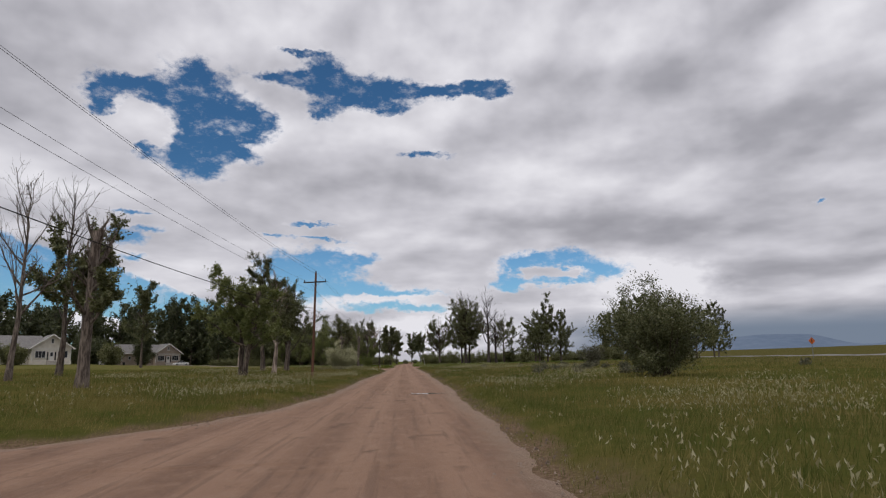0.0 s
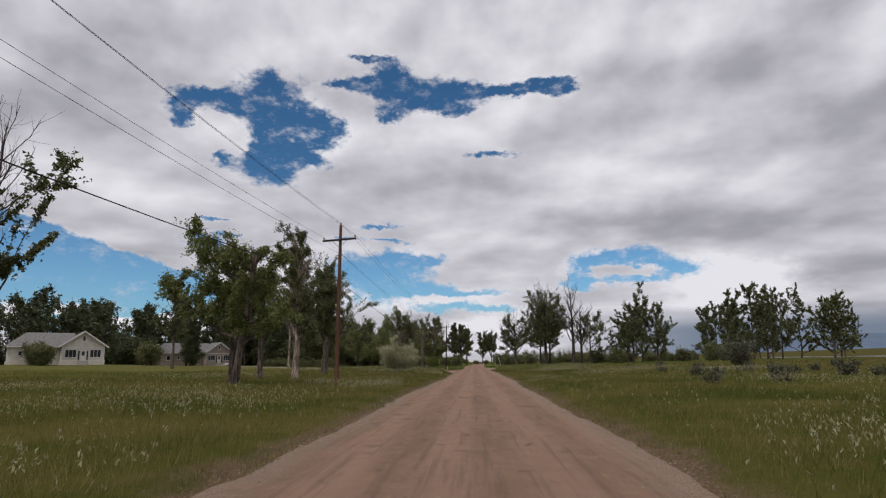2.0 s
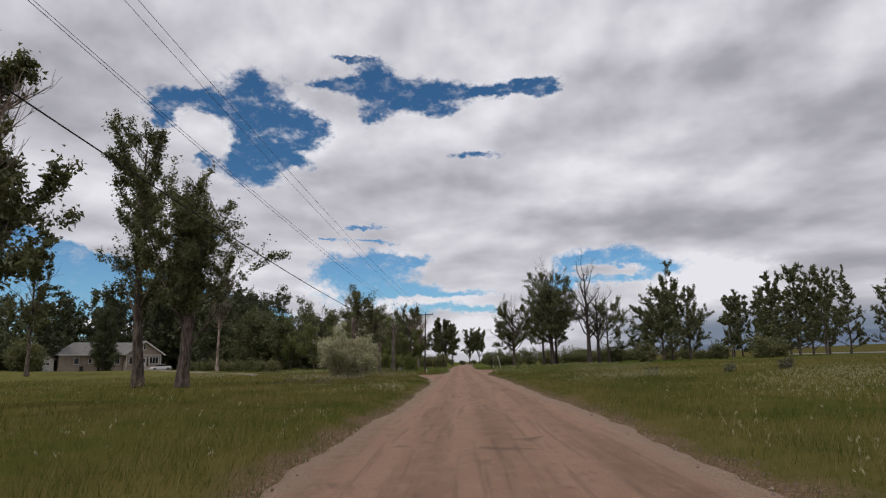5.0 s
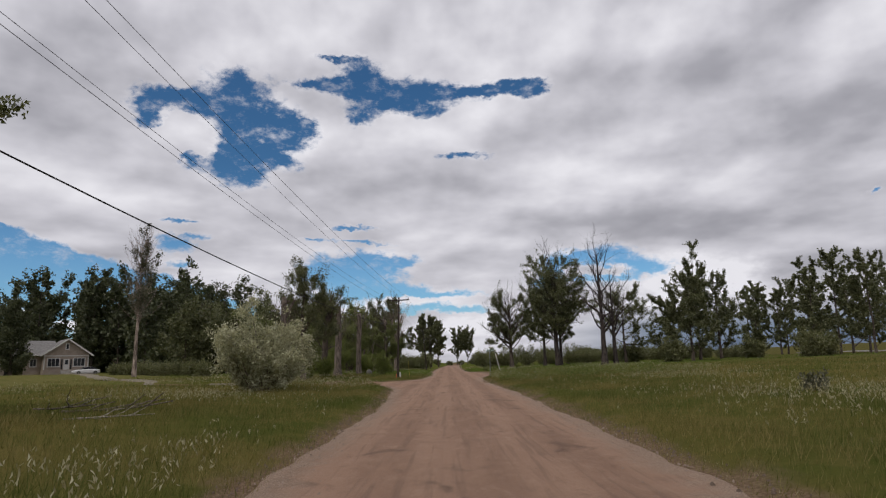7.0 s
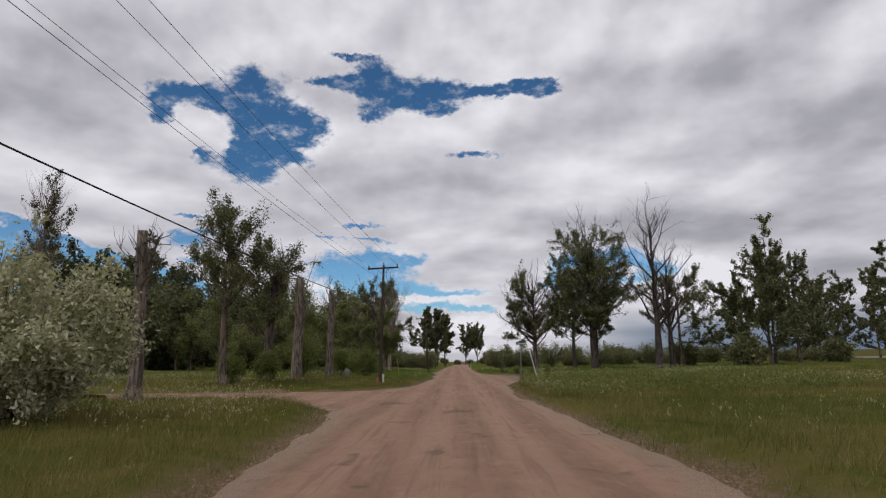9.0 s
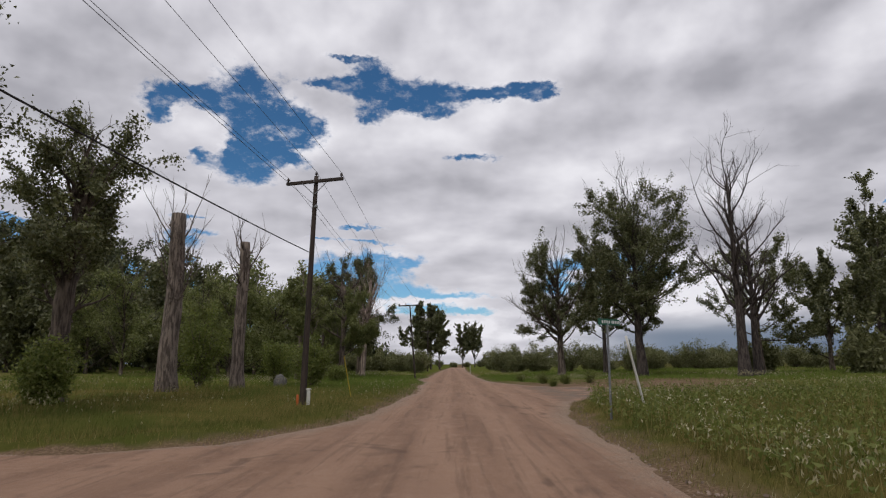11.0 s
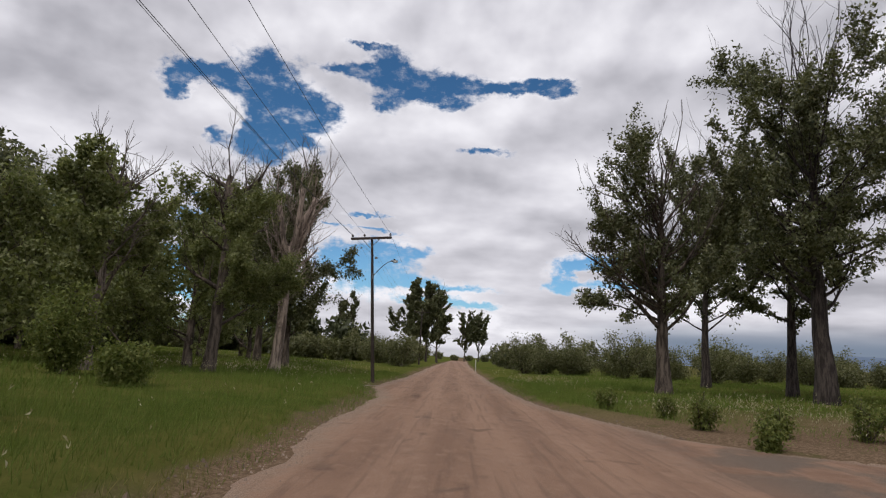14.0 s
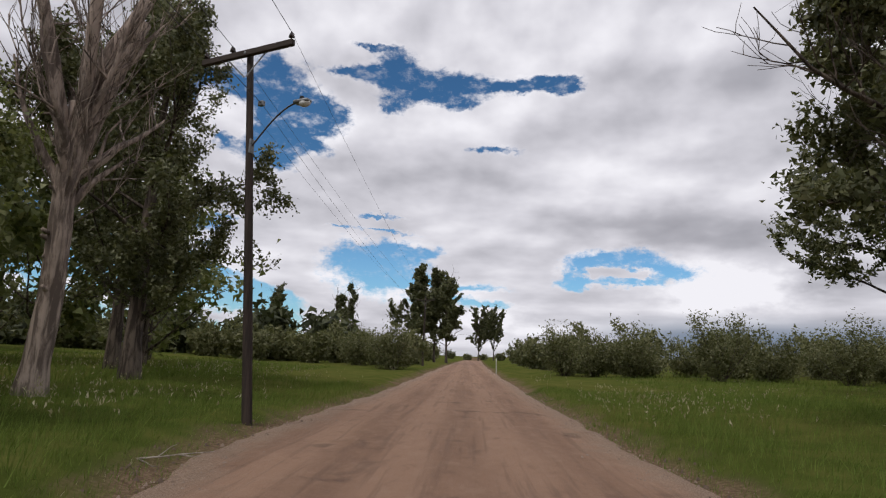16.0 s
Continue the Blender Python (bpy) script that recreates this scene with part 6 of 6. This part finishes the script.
grass("verge_grass", 540000, (0.06, 9), (-4, 212), 0.36, 0.011, 1, M_GRASS, "long green meadow grass along the dirt road")
grass("meadow_grass", 200000, (7.5, 34), (-2, 235), 0.40, 0.026, 2, M_GRASS, "long green meadow grass away from the road")
grass("far_grass", 80000, (32, 90), (0, 260), 0.36, 0.07, 3, M_GRASS, "distant meadow grass", thin=lambda x, y, r: r.uniform(size=len(x)) < np.where(x > 0, 0.8, np.where((y > 105) & (y < 225), 0.0, 0.4)))
grass("edge_grass", 16000, (0.02, 0.7), (-4, 212), 0.22, 0.010, 4, M_STRAW, "dry straw-coloured grass at the gravel edge")


def seed_heads(n, seed):
    """Pale feathery seed heads standing over the grass in drifts."""
    rng = np.random.default_rng(seed)
    y = rng.uniform(2, 215, n)
    off = 0.6 + 20 * rng.uniform(0, 1, n) ** 1.2
    left = rng.uniform(size=n) < 0.5
    x = np.where(left, np.maximum(left_edge(y), -4.6) - off, np.minimum(right_edge(y), 4.4) + off)
    out = np.maximum(left_edge(y) - x, x - right_edge(y))
    drift = np.sin(x * 0.33 + 1.7 * np.sin(y * 0.11)) * np.sin(y * 0.19 + np.sin(x * 0.2) + 0.6)
    keep = (out > 0.5) & (rng.uniform(size=n) < np.clip(-0.10 + 1.1 * drift, 0.03, 1) * np.where(y > 186, 0.45, 1.0))
    x, y = x[keep], y[keep]
    at = np.stack([x, y, land(x, y) + rng.uniform(0.30, 0.58, len(x))], -1)
    at = np.repeat(at, 3, 0) + rng.normal(size=(len(x) * 3, 3)) * np.array([0.02, 0.02, 0.04])
    v, q = blades(at, 0.025, rng, 3.0, 2.2)
    return tagged(mesh_object("grass_seed_heads", v, q, M_STRAW), "pale seed heads of tall meadow grass", "grass", kind="stuff")


seed_heads(135000, 6)


def tall_weeds(n, seed):
    """Tall weeds with cream flower heads before the mouth of the side road."""
    rng = np.random.default_rng(seed)
    x, y = 3.4 + 17 * rng.uniform(0, 1, n) ** 1.3, rng.uniform(132, 162, n)
    patch = 0.5 + 0.5 * np.sin(x * 0.8 + 1.3 * np.sin(y * 0.35)) * np.sin(y * 0.5 + 0.7)
    keep = (x - right_edge(y) > 0.9) & (rng.uniform(size=n) < 0.25 + 0.75 * patch)
    x, y = x[keep], y[keep]
    n = len(x)
    h = rng.uniform(0.35, 0.8, n)
    root = np.stack([x, y, land(x, y) - 0.02], -1)
    lean = np.stack([rng.normal(0.03, 0.16, n), rng.normal(0, 0.16, n), np.ones(n)], -1)
    top = root + lean * h[:, None]
    a = rng.uniform(0, 2 * math.pi, n)
    wide = np.stack([np.cos(a), np.sin(a), np.zeros(n)], -1) * 0.007
    v = np.stack([root - wide, root + wide, top], 1).reshape(-1, 3)
    tagged(mesh_object("tall_weeds", v, np.arange(n * 3).reshape(-1, 3), M_GRASS), "tall green weeds on the verge beside the side road", "weeds", kind="stuff")
    at = np.repeat(root + lean * (h * rng.uniform(0.3, 0.9, n))[:, None], 3, 0) + rng.normal(size=(n * 3, 3)) * 0.05
    v, q = blades(at, 0.05, rng, 2.4, 0.6)
    tagged(mesh_object("weed_leaves", v, q, M_YOUNG), "small leaves of tall roadside weeds", "weeds", kind="stuff")
    bloom = top[(patch[keep] > 0.7) & (rng.uniform(size=n) < 0.15)]
    at = np.repeat(bloom, 5, 0) + rng.normal(size=(len(bloom) * 5, 3)) * np.array([0.035, 0.035, 0.03])
    v, q = blades(at, 0.028, rng, 1.4, 0.5)
    return tagged(mesh_object("weed_flowers", v, q, M_BLOOM), "cream flower heads of tall roadside weeds", "flowers", kind="stuff")


M_BLOOM = leafy("cream_flowers", (0.34, 0.31, 0.20), (0.50, 0.47, 0.34), (0.66, 0.63, 0.50), 0.3)
tall_weeds(16000, 12)


def stones(n, seed, name="gravel", shift=-0.25, least=0.007, most=0.026, mat=None, label="loose pale gravel along the road edges", spread_=0.45):
    """Loose lumps along the road edges, each a small faceted piece."""
    rng = np.random.default_rng(seed)
    y = rng.uniform(-2, 212, n)
    left = rng.uniform(size=n) < 0.5
    inset = np.abs(rng.normal(0, spread_, n)) + shift
    x = np.where(left, np.maximum(left_edge(y), -5) + inset, np.minimum(right_edge(y), 5) - inset)
    along = (left & (left_edge(y) > -6)) | (~left & (right_edge(y) < 5.5))
    x, y, n = x[along], y[along], int(along.sum())
    s = least + most * rng.uniform(0, 1, n) ** 2
    z = np.maximum(land(x, y), 0.0) + s * 0.3
    shape = np.array([(1, 0, -.3), (-.5, .87, -.3), (-.5, -.87, -.3), (0.2, 0.1, .8), (-.3, .4, .5)])
    v = np.stack([x, y, z], -1)[:, None] + shape[None] * s[:, None, None] * rng.uniform(0.6, 1.4, (n, 1, 3))
    k = np.arange(n)[:, None] * 5
    f = np.concatenate([k + np.array(t) for t in ((0, 1, 4), (0, 4, 3), (1, 2, 4), (2, 3, 4), (2, 0, 3))])
    return tagged(mesh_object(name, v.reshape(-1, 3), f, mat or M_GRAVEL), label, name, kind="stuff")


M_GRAVEL = plain("loose_gravel", (0.16, 0.11, 0.085), (0.33, 0.255, 0.20), 8, 0.95)
stones(8000, 9)
M_CLOD = plain("dry_soil_clods", (0.075, 0.052, 0.038), (0.165, 0.118, 0.088), 9, 0.95)
stones(5000, 10, "soil", -0.65, 0.008, 0.036, M_CLOD, "brown clods of dry soil on the road shoulder", 0.28)
